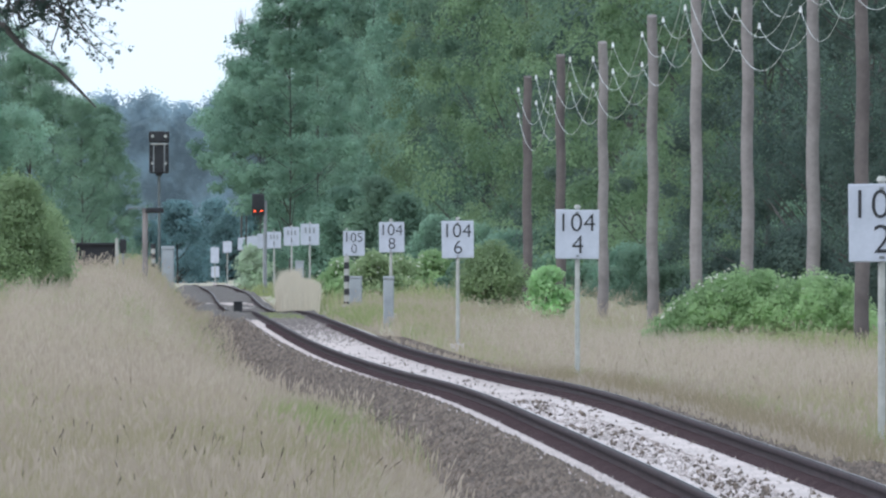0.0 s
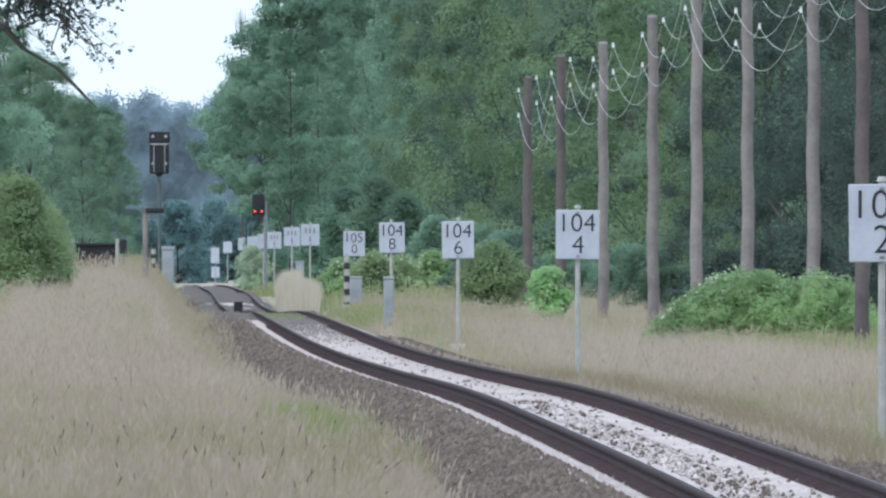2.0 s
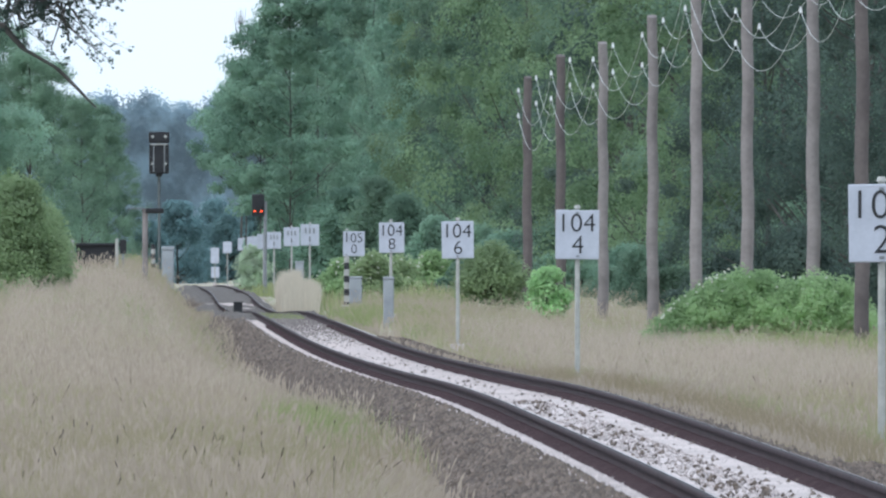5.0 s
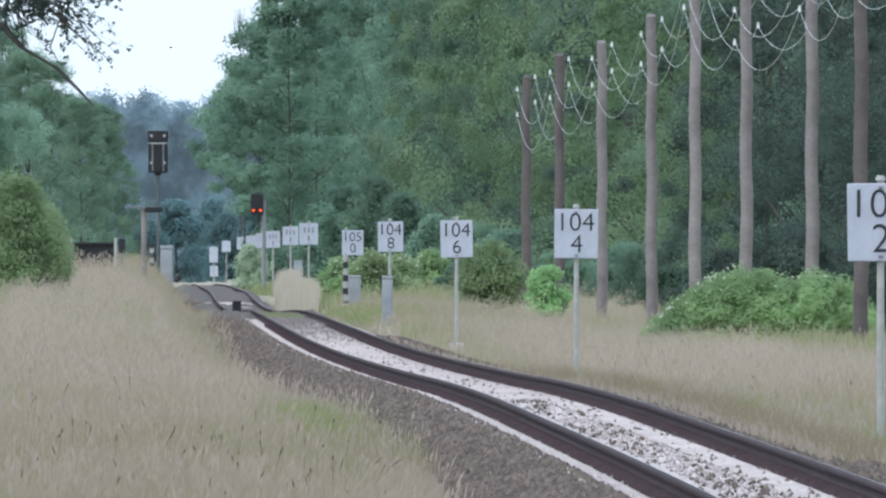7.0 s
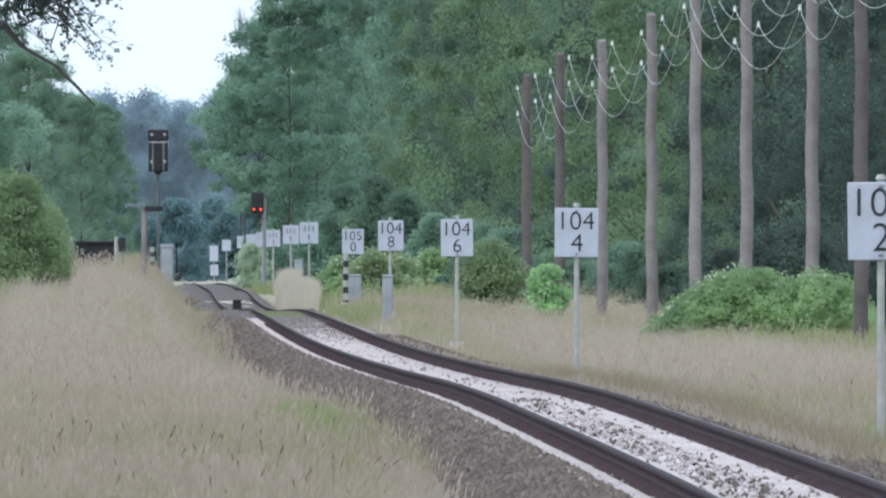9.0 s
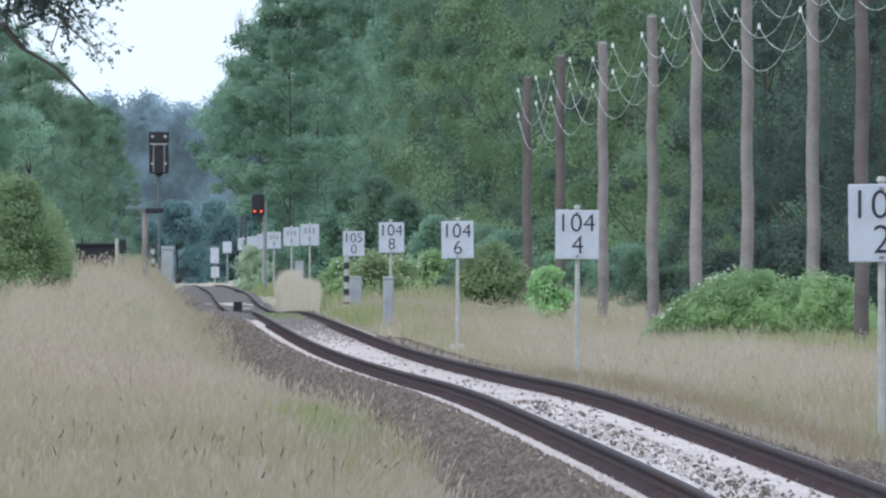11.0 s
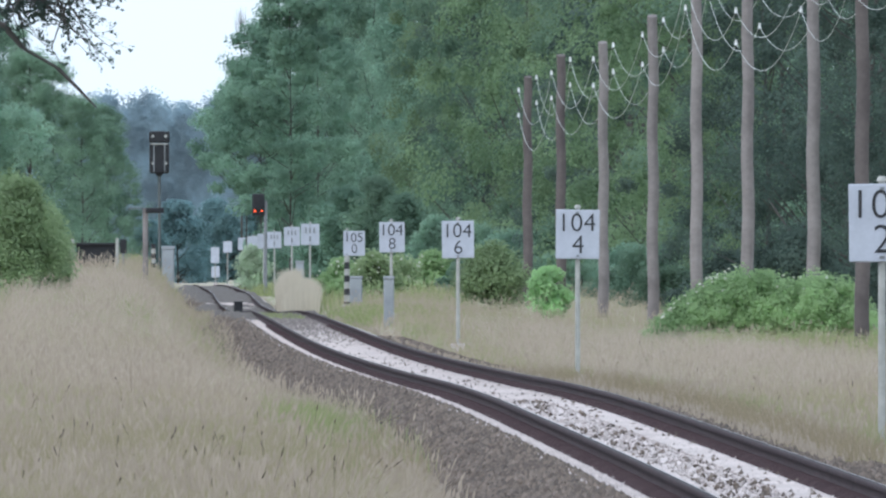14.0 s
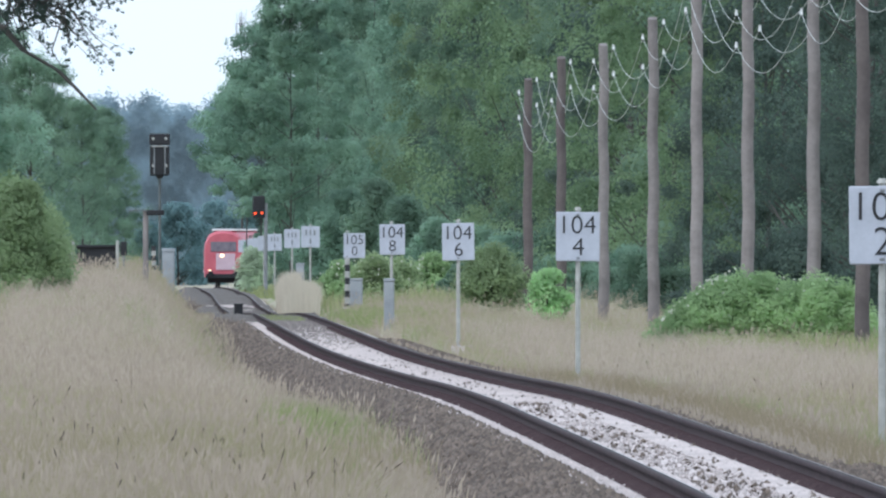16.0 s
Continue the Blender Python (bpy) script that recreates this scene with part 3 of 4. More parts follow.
    d = scatter_d(n, 440, 900)
    blades("rosy_bank_grass", M_ROSE, d, -3.6 - 3.2 * rng.random(n), rng.uniform(0.35, 0.7, n), rng.uniform(0.005, 0.010, n), 0.42, "pale rosy hair grass on the bank")
    n = 24000
    d = scatter_d(n, 256, 345)
    blades("olive_bank_grass", M_OLIVE, d, -6.9 + 3.6 * rng.random(n) ** 1.6, rng.uniform(0.48, 0.8, n), rng.uniform(0.004, 0.008, n), 0.42, "olive-green blades among the dry bank grass")
    # yellow-green grass at the foot of the thicket
    n = 5000
    d = rng.normal(785, 9, n)
    blades("thicket_skirt", M_GREEN, d, rng.uniform(5.4, 10.4, n) - cx(d), rng.uniform(0.3, 0.62, n), rng.uniform(0.008, 0.016, n), 0.25, "yellow-green grass at the foot of the thicket")
    n = 16000
    d = rng.uniform(1200, 2500, n)
    blades("far_grass", M_GREEN, d, np.where(rng.random(n) < 0.5, -1, 1) * rng.uniform(2.2, 7, n), rng.uniform(0.3, 0.7, n), rng.uniform(0.03, 0.05, n), 0.2, "grass beside the distant track")


# ---- trees ----
def leaf_cloud(centres, radii, per, size, flat=0.75, ball=0.75, lean=(0, -0.2, 0.4)):
    """Small leaves round the clump centres, facing outwards and up; each is one pointed face."""
    n = len(centres) * per
    c = np.repeat(centres, per, axis=0)
    r = np.repeat(radii, per)[:, None]
    v = rng.normal(0, 1, (n, 3))
    v /= np.linalg.norm(v, axis=1)[:, None]
    p = c + v * r * (rng.random((n, 1)) ** 0.4) * np.array([1, 1, flat])
    nrm = v * ball + np.array(lean) + rng.normal(0, 0.2, (n, 3))
    nrm /= np.linalg.norm(nrm, axis=1)[:, None]
    a = np.cross(nrm, rng.normal(0, 1, (n, 3)))
    a /= np.linalg.norm(a, axis=1)[:, None]
    b = np.cross(nrm, a)
    s = size * rng.uniform(0.6, 1.35, (n, 1))
    V = np.stack([p - a * s * 0.5 - b * s * 0.3, p + a * s * 0.5 - b * s * 0.3, p + b * s * 0.55], 1)
    return V.reshape(-1, 3), np.arange(3 * n).reshape(-1, 3)


def limb_mesh(paths, seg=7):
    """Tapered limbs along bent paths of (point, radius)."""
    V, F = [], []
    for path in paths:
        base = len(V)
        for p, r in path:
            for k in range(seg):
                a = 2 * math.pi * k / seg
                V.append((p[0] + r * math.cos(a), p[1] + r * math.sin(a), p[2] + 0.3 * r * math.sin(a)))
        for i in range(len(path) - 1):
            for k in range(seg):
                F.append((base + i * seg + k, base + i * seg + (k + 1) % seg, base + (i + 1) * seg + (k + 1) % seg, base + (i + 1) * seg + k))
    return V, F


def make_tree(name, label, h, w, low, clumps, per, leaf, mat, trunk=0.2, group="", shape=0.6, lump=(0.14, 0.34), fine_to=1e9, ball=0.75):
    """A tree at the origin: tapered trunk, limbs to the clumps, and a crown of clumps of leaves from the height `low` up;
    over the height `fine_to` the leaves are fewer and larger."""
    tree = thing(name, 0, 0, 0, label, name, group)
    cs, rs, limbs = [], [], []
    for i in range(clumps):
        t = rng.random() ** 0.85
        z = low + (h - low) * t
        prof = w * (math.sin(math.pi * min(1, 0.18 + 0.82 * t) ** shape) * 0.75 + 0.25)
        a, rr = rng.uniform(0, 2 * math.pi), prof * math.sqrt(rng.uniform(0.2, 1.0)) * rng.uniform(0.65, 1.25)
        cs.append((rr * math.cos(a), rr * math.sin(a), z))
        rs.append(rng.uniform(*lump) * w + 0.1)
        if i % 4 == 0:
            z0 = max(0.3, z - rr * 0.8)
            r0 = trunk * 0.4 * (1 - z0 / h) + 0.02
            limbs.append([((0, 0, z0), r0), ((rr * 0.5 * math.cos(a), rr * 0.5 * math.sin(a), z0 + (z - z0) * 0.35), r0 * 0.7), (cs[-1], 0.012)])
    trunk_path = [((0, 0, -0.3), trunk * 1.35), ((0, 0, 0.5), trunk), ((0.1 * w * 0.3, 0, h * 0.4), trunk * 0.7), ((0, 0.05 * w, h * 0.7), trunk * 0.4), ((0, 0, h * 0.93), 0.03)]
    V, F = limb_mesh([trunk_path] + limbs)
    part("trunk", put_mesh("trunk", V, F, M_BARK), None, tree, "brown bark trunk with limbs")
    cs, rs = np.array(cs), np.array(rs)
    low_part = cs[:, 2] < fine_to
    V, F = leaf_cloud(cs[low_part], rs[low_part], per, leaf, 0.75, ball)
    if not low_part.all():
        V2, F2 = leaf_cloud(cs[~low_part], rs[~low_part], max(4, per // 6), leaf * 2.3)
        V, F = np.concatenate([V, V2]), np.concatenate([F, F2 + len(V)])
    part("crown", put_mesh("crown", V, F, mat), None, tree)
    return tree


def place(src, first, x, d, z, s, sz=None, turn=None):
    m = pose(x, d, z, 0, 0, rng.uniform(0, 360) if turn is None else turn) @ Matrix.Diagonal((s, s, sz or s, 1))
    if first:
        src.matrix_basis = m
        return src
    ob = copy_thing(src, Matrix())
    ob.matrix_basis = m
    return ob


def forest_edge(d):
    """Sideways place of the forest's edge on the right."""
    return float(np.interp(d, [700, 785, 1000, 1400, 1700, 2000, 2200, 2400, 3000], [14.5, 12.5, 9.6, 4.2, 0.2, -4.5, -8.3, -11.2, -2.0]))


def build_forest():
    kinds = []
    for i in range(7):
        mat = (M_LEAF, M_LEAF_D, M_LEAF_O, M_LEAF_D, M_LEAF_O, M_LEAF, M_LEAF_G)[i]
        near = i in (1, 3)
        kinds.append([make_tree("tree", "tall leafy broadleaf tree at the forest edge", rng.uniform(15, 19), rng.uniform(4.4, 5.6), 0.4, 140, 280 if near else 190, 0.105 if near else 0.15, mat, 0.12, "forest edge trees",
                                lump=(0.08, 0.21), fine_to=10.5 if near else 1e9), True])
    d, i = 800.0, 0
    while d < 2440:
        for row, back in enumerate((4.0, 8.0, 12.0)):
            if row == 2 and (d > 1000 or i % 2) or row == 1 and d > 1300 and i % 2:
                continue
            # dark kinds imitate the shade of the near wood and the pockets beyond
            pick = (1, 3, 1) if d < 1130 else (0, 2, 4, 5, 4, 3) if d < 1960 else (0, 6, 6)
            k = kinds[pick[int(rng.integers(0, len(pick)))]]
            s = rng.uniform(0.8, 1.1)
            out = 0.9 if row == 0 and i % 3 == 0 else -0.4     # every few trees one stands out from the edge
            x = forest_edge(d) + back - out + rng.uniform(-0.5, 0.5)
            place(k[0], k[1], x, d + rng.uniform(-8, 8), float(ground_z(d, x - cx(d))) - 0.1, s, s * (1.25 if d > 1550 else 1.0))
            k[1] = False
        i += 1
        d += 40
    # tall trees that lean over the far track
    for (x, d, h, w, low) in ((-10.2, 2010, 15.0, 3.3, 5.6), (-8.2, 1930, 19.5, 3.0, 4.0), (-11.6, 2120, 13.0, 2.8, 8.0), (-7.2, 2060, 20.0, 3.2, 1.0), (-9.4, 2200, 9.0, 2.2, 0.8)):
        t = make_tree("tree", "tall dark broadleaf tree reaching out over the far track", h, w, low, 170, 220, 0.15, M_LEAF_G, 0.05, "forest edge trees", lump=(0.1, 0.26))
        t.matrix_basis = pose(x, d, float(ground_z(d, x - cx(d))) - 0.1)
    # undergrowth along the edge
    under = [[make_tree("shrub", "green shrub in the forest undergrowth", 3.0, 1.7, 0.1, 70, 150, 0.1, m, 0.05, "undergrowth shrubs", lump=(0.18, 0.42), ball=0.35), True] for m in (M_LEAF, M_LEAF_K, M_LEAF_G, M_LEAF_D)]
    d = 820.0
    while d < 2300:
        # near shrubs take the dark leaves, as if in the shade of the trees
        k = under[3 if d < 1120 else 0 if d < 1260 else int(rng.integers(0, 3))]
        x = forest_edge(d) + rng.uniform(-0.8, 0.6)
        place(k[0], k[1], x, d, float(ground_z(d, x - cx(d))) - 0.05, rng.uniform(0.6, 1.1), rng.uniform(0.35, 0.9))
        k[1] = False
        d += 34


def build_bushes():
    """Single bushes and shrubs in the open, each a thing of its own."""
    def bush(label, x, d, base, h, w, clumps, per, leaf, mat, blossom=0):
        t = make_tree("bush", label, h, w, 0.05, clumps, per * 2, leaf * 0.85, mat, 0.02, shape=0.9, lump=(0.25, 0.5), ball=0.35)
        t.matrix_basis = pose(x, d, base)
        if blossom:
            cs = np.stack([rng.normal(0, w * 0.55, blossom), -w * rng.uniform(0.3, 0.9, blossom), h * rng.uniform(0.45, 1.02, blossom)], 1)
            V, F = leaf_cloud(cs, np.full(blossom, 0.05), 12, 0.04)
            part("blossom", put_mesh("blossom", V, F, M_BLOSSOM), None, t, "cream-white flower clusters")
    # broad light-green thicket among the poles: one domed mass, steep on the open side
    d, base = 812, EYE - 2.15
    outline = np.array([(4.5, 0.25), (5.2, 0.95), (5.75, 1.42), (6.5, 1.80), (7.3, 1.74), (8.6, 1.62), (9.2, 1.5), (9.9, 0.5)])
    x0 = 7.0
    t = thing("bush", x0, d, base, "broad light-green leafy thicket with a few white blossoms in dry grass", "bush")
    k = 620
    x = rng.uniform(4.6, 9.7, k)
    h = np.interp(x, outline[:, 0], outline[:, 1])
    q = rng.uniform(-1, 1, k)
    z = h * np.sqrt(1 - 0.75 * q * q) * rng.uniform(0.12, 1.0, k) ** 0.6
    c = np.stack([x - x0, q * 1.5, z - 0.1], 1)
    V, F = leaf_cloud(c, rng.uniform(0.16, 0.36, k), 110, 0.06, 0.8, 0.3)
    part("foliage", put_mesh("foliage", V, F, M_LEAF_L), None, t)
    stems = [[((0.3 * c[i][0], 0.3 * c[i][1], -0.1), 0.02), ((0.8 * c[i][0], 0.7 * c[i][1], c[i][2] * 0.6), 0.012), (tuple(c[i]), 0.004)] for i in range(0, k, 16)]
    V, F = limb_mesh(stems, 5)
    part("stems", put_mesh("stems", V, F, M_BARK), None, t)
    xb = np.concatenate([rng.uniform(4.9, 6.6, 26), rng.uniform(5.4, 9.0, 16)])
    hb = np.interp(xb, outline[:, 0], outline[:, 1]) * np.concatenate([rng.uniform(0.86, 1.0, 26), rng.uniform(0.35, 0.95, 16)])
    V, F = leaf_cloud(np.stack([xb - x0, -rng.uniform(0.5, 1.3, len(xb)), hb], 1), np.full(len(xb), 0.035), 10, 0.035)
    part("blossom", put_mesh("blossom", V, F, M_BLOSSOM), None, t, "small white flower clusters")
    bush("small fresh-green bush under the poles", 2.98, 1040, EYE - 1.95, 1.35, 0.55, 50, 60, 0.1, M_LEAF_L)
    bush("green bush at the forest edge", 1.5, 1130, EYE - 1.65, 1.7, 1.0, 80, 110, 0.09, M_LEAF_M)
    for (x, d, h, w, m) in ((-2.5, 1250, 1.5, 0.8, M_LEAF_Y), (-3.6, 1280, 1.3, 0.7, M_LEAF_L), (-1.6, 1300, 1.4, 0.8, M_LEAF_Y), (-0.4, 1320, 1.5, 0.8, M_LEAF_L), (0.7, 1290, 1.1, 0.7, M_LEAF)):
        bush("pale green flowering shrub behind the kilometre boards", x, d, EYE - 1.75, h, w, 60, 60, 0.12, m, 14)
    for (x, d, h, w, m) in ((-5.6, 1690, 3.6, 1.1, M_LEAF_G), (-4.4, 1660, 4.4, 1.3, M_LEAF_G), (-3.0, 1600, 4.7, 1.3, M_LEAF_K), (-1.7, 1560, 3.9, 1.2, M_LEAF_G), (-0.2, 1500, 3.0, 1.1, M_LEAF_K)):
        bush("soft blue-green young tree before the forest edge", x, d, EYE - 1.8, h, w, 80, 90, 0.15, m)
    # rounded bush that hides the far bend, and the darker shrub behind
    bush("rounded pale green bush beside the distant track", -10.45, 1990, EYE - 2.35, 2.35, 0.85, 90, 70, 0.14, M_LEAF_P)
    for (x, d, h, w) in ((-11.9, 2440, 5.6, 1.0), (-10.9, 2430, 4.8, 1.2), (-9.6, 2425, 5.5, 1.4), (-8.2, 2440, 6.0, 1.6), (-6.8, 2445, 6.0, 1.6)):
        bush("dark green shrub at the far bend", x, d, EYE - 2.9, h, w, 80, 60, 0.2, M_LEAF_D)
    # left bushes
    for (x, d, h, w, m) in ((-9.25, 790, 2.5, 0.8, M_LEAF_M), (-10.1, 800, 3.0, 0.95, M_LEAF_M), (-8.8, 796, 1.9, 0.55, M_LEAF_M)):
        bush("light yellow-green bush on the meadow bank", x, d, EYE - 1.1, h, w, 120, 130, 0.07, m)


def build_left_trees():
    kinds = [[make_tree("tree", "dense broadleaf tree on the meadow bank", 11, 2.6, 0.4, 180, 190, 0.09, m, 0.07, "left bank trees", lump=(0.09, 0.24)), True] for m in (M_LEAF, M_LEAF_K)]
    for (x, d, s, k) in ((-13.5, 1180, 0.70, 1), (-12.35, 1235, 0.58, 1), (-12.1, 1300, 0.54, 0), (-15.0, 1150, 0.78, 0), (-14.4, 1330, 0.74, 1), (-16.2, 1250, 0.9, 0), (-13.3, 1420, 0.62, 0), (-17.0, 1400, 0.9, 1)):
        place(kinds[k][0], kinds[k][1], x, d, EYE - 1.2, s)
        kinds[k][1] = False
    # near tree whose bent bough reaches into the picture from the open side
    t = thing("tree", -6.6, 505, EYE - 1.6, "broadleaf tree with a long bare bent bough and sparse leaves", "tree")
    bough = [((-0.6, 0, 5.1), 0.09), ((0.43, 0, 4.75), 0.06), ((0.74, 0, 4.40), 0.05), ((1.21, 0.1, 4.13), 0.042), ((1.49, 0.1, 3.85), 0.034), ((1.75, 0.1, 3.58), 0.014)]
    trunk = [((-1.4, 0, -0.3), 0.25), ((-1.3, 0, 2.0), 0.2), ((-1.1, 0, 4.2), 0.16), ((-0.6, 0, 5.1), 0.1), ((-0.3, 0, 8.0), 0.05)]
    twigs, cs, rs = [], [], []
    for i in range(90):
        s = rng.random()
        base = np.array([0.0, 0, 5.6]) + s * np.array([1.4, 0, -0.6])
        tx = rng.uniform(0.3, 2.3)
        tip = np.array([tx, rng.uniform(-0.4, 0.4), rng.uniform(4.12 + 0.5 * max(0, 1.3 - tx), 5.7)])
        mid = (base + tip) / 2 + rng.normal(0, 0.08, 3)
        twigs.append([(base, 0.014), (mid, 0.009), (tip, 0.004)])
        for q in (0.3, 0.45, 0.6, 0.72, 0.84, 0.93, 1.0):
            cs.append(base + (tip - base) * q + rng.normal(0, 0.03, 3))
            rs.append(0.07)
    V, F = limb_mesh([trunk, bough] + twigs, 6)
    part("trunk", put_mesh("trunk", V, F, M_BARK), None, t, "dark bark trunk with a bent bough")
    V, F = leaf_cloud(np.array(cs), np.array(rs), 4, 0.055)
    # dark colour imitates a silhouette against the sky
    part("crown", put_mesh("crown", V, F, M_LEAF_D), None, t)
    cs2 = np.stack([rng.uniform(-1.3, 1.0, 170), rng.uniform(-0.8, 0.8, 170), rng.uniform(2.6, 4.5, 170)], 1)
    cs2 = cs2[cs2[:, 2] + cs2[:, 0] * 0.9 < 4.3]
    V, F = leaf_cloud(cs2, rng.uniform(0.15, 0.34, len(cs2)), 170, 0.05)
    part("lower_foliage", put_mesh("lower_foliage", V, F, M_LEAF_K), None, t)


def build_bare_tree():
    """A dead treetop that stands over the crowns at the far bend."""
    x, d = -15.1, 2700
    base = float(ground_z(d, 0)) - 0.2
    t = thing("dead_tree", x, d, base, "bare dead tree with thin upright twigs", "tree")
    h = 17.0 + EYE - base
    paths = [[((0, 0, 0), 0.1), ((0.1, 0, h * 0.6), 0.06), ((0, 0, h), 0.03)]]
    for i in range(26):
        z = h - rng.uniform(0.3, 2.4)
        a, r = rng.uniform(0, 6.28), rng.uniform(0.2, 0.6)
        paths.append([((0, 0, z), 0.03), ((r * math.cos(a), r * math.sin(a), z + 0.5), 0.02), ((r * 1.2 * math.cos(a), r * 1.2 * math.sin(a), z + rng.uniform(0.8, 1.5)), 0.01)])
    V, F = limb_mesh(paths, 5)
    part("trunk", put_mesh("trunk", V, F, M_BARK), None, t)


def build_far_forest():
    """The wooded horizon, too far to tell its trees apart."""
    cs, rs = [], []
    for x in np.arange(-62, 34, 2.3):                    # rounded crowns side by side, two deep
        for row in range(2):
            top = 14.3 + 2.3 * rng.random() - 0.8 * row
            w = rng.uniform(1.6, 2.9)
            xc = x + rng.uniform(-1, 1)
            for i in range(90):
                t = rng.random() ** 0.7
                a, r = rng.uniform(0, 6.28), w * math.sqrt(max(0.03, 1 - t ** 3)) * math.sqrt(rng.random())
                cs.append((xc + r * math.cos(a), 3960 - 8 * row + 0.3 * r * math.sin(a), EYE - 6 + (top + 6) * t))
                rs.append(rng.uniform(0.9, 1.9))
    cs, rs = np.array(cs), np.array(rs)
    seen = (cs[:, 0] > -44) & (cs[:, 0] < -18)           # finer leaves where the line opens the view on them
    V, F = leaf_cloud(cs[seen], rs[seen], 90, 0.27, 1.0, 0.2, (0, -0.7, 0.6))
    V[:, 1] = 3955 + (V[:, 1] - 3955) * 0.2               # seen as one wall of crowns
    V1, F1 = leaf_cloud(cs[~seen], rs[~seen], 12, 0.75, 1.0, 0.2, (0, -0.7, 0.6))
    V, F = np.concatenate([V, V1]), np.concatenate([F, F1 + len(V)])
    m = 1700
    x2 = np.where(rng.random(m) < 0.5, rng.uniform(-420, -68, m), rng.uniform(40, 420, m))
    z2 = EYE - 6 + (15.2 + 1.2 * np.sin(x2 * 0.31) + 6) * rng.random(m) ** 0.85
    V2, F2 = leaf_cloud(np.stack([x2, 3950 + rng.uniform(-60, 60, m), z2], 1), np.full(m, 6.0), 14, 6.0)
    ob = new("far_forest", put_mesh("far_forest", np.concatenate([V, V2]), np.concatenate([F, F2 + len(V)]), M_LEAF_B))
    tagged(ob, "distant forest closing the horizon, coloured bluish for haze", "forest", kind="stuff")
    # Added backing behind the crowns, which blocks the sky in their gaps.
    xs = np.linspace(-450, 450, 181)
    hs = EYE + 15.0 + 1.0 * np.sin(xs * 0.21) + rng.normal(0, 0.5, len(xs))
    V = np.concatenate([np.stack([xs, np.full_like(xs, 4040), np.full_like(xs, EYE - 12)], 1), np.stack([xs, np.full_like(xs, 4120), hs], 1), np.stack([xs, np.full_like(xs, 4400), hs - 3], 1)])
    k = len(xs)
    i = np.arange(k - 1)
    F = np.concatenate([np.stack([i, i + 1, i + 1 + k, i + k], 1), np.stack([i + k, i + 1 + k, i + 1 + 2 * k, i + 2 * k], 1)])
    tagged(new("wooded_ridge", put_mesh("wooded_ridge", V, F, M_LEAF_B)), "added leaf-coloured backing behind the far forest", "hill", kind="structure")
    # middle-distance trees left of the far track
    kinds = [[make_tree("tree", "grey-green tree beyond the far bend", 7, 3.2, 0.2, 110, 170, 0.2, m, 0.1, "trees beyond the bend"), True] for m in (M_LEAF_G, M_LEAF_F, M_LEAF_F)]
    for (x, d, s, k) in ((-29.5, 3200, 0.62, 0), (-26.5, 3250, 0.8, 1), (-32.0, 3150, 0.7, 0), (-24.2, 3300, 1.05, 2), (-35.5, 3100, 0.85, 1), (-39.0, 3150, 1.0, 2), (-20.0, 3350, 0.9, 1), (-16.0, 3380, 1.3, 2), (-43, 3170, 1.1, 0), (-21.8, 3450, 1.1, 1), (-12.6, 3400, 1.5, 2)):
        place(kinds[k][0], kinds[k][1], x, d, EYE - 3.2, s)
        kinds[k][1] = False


# ---- kilometre boards ----
def lettering(text, size, parent, x, z, name="number"):
    cu = bpy.data.curves.new("number", "FONT")
    cu.body, cu.size, cu.align_x, cu.extrude, cu.offset = text, size, "CENTER", 0.002, -0.004
    tmp = new("number", cu)
    bpy.context.view_layer.update()
    me = bpy.data.meshes.new_from_object(tmp.evaluated_get(bpy.context.evaluated_depsgraph_get()))
    bpy.data.objects.remove(tmp)
    me.materials.append(M_INK)
    ob = part(name, me, None, parent, "black painted numeral")
    ob.matrix_basis = pose(x, -0.034, z, 90, 0, 0)
    return ob


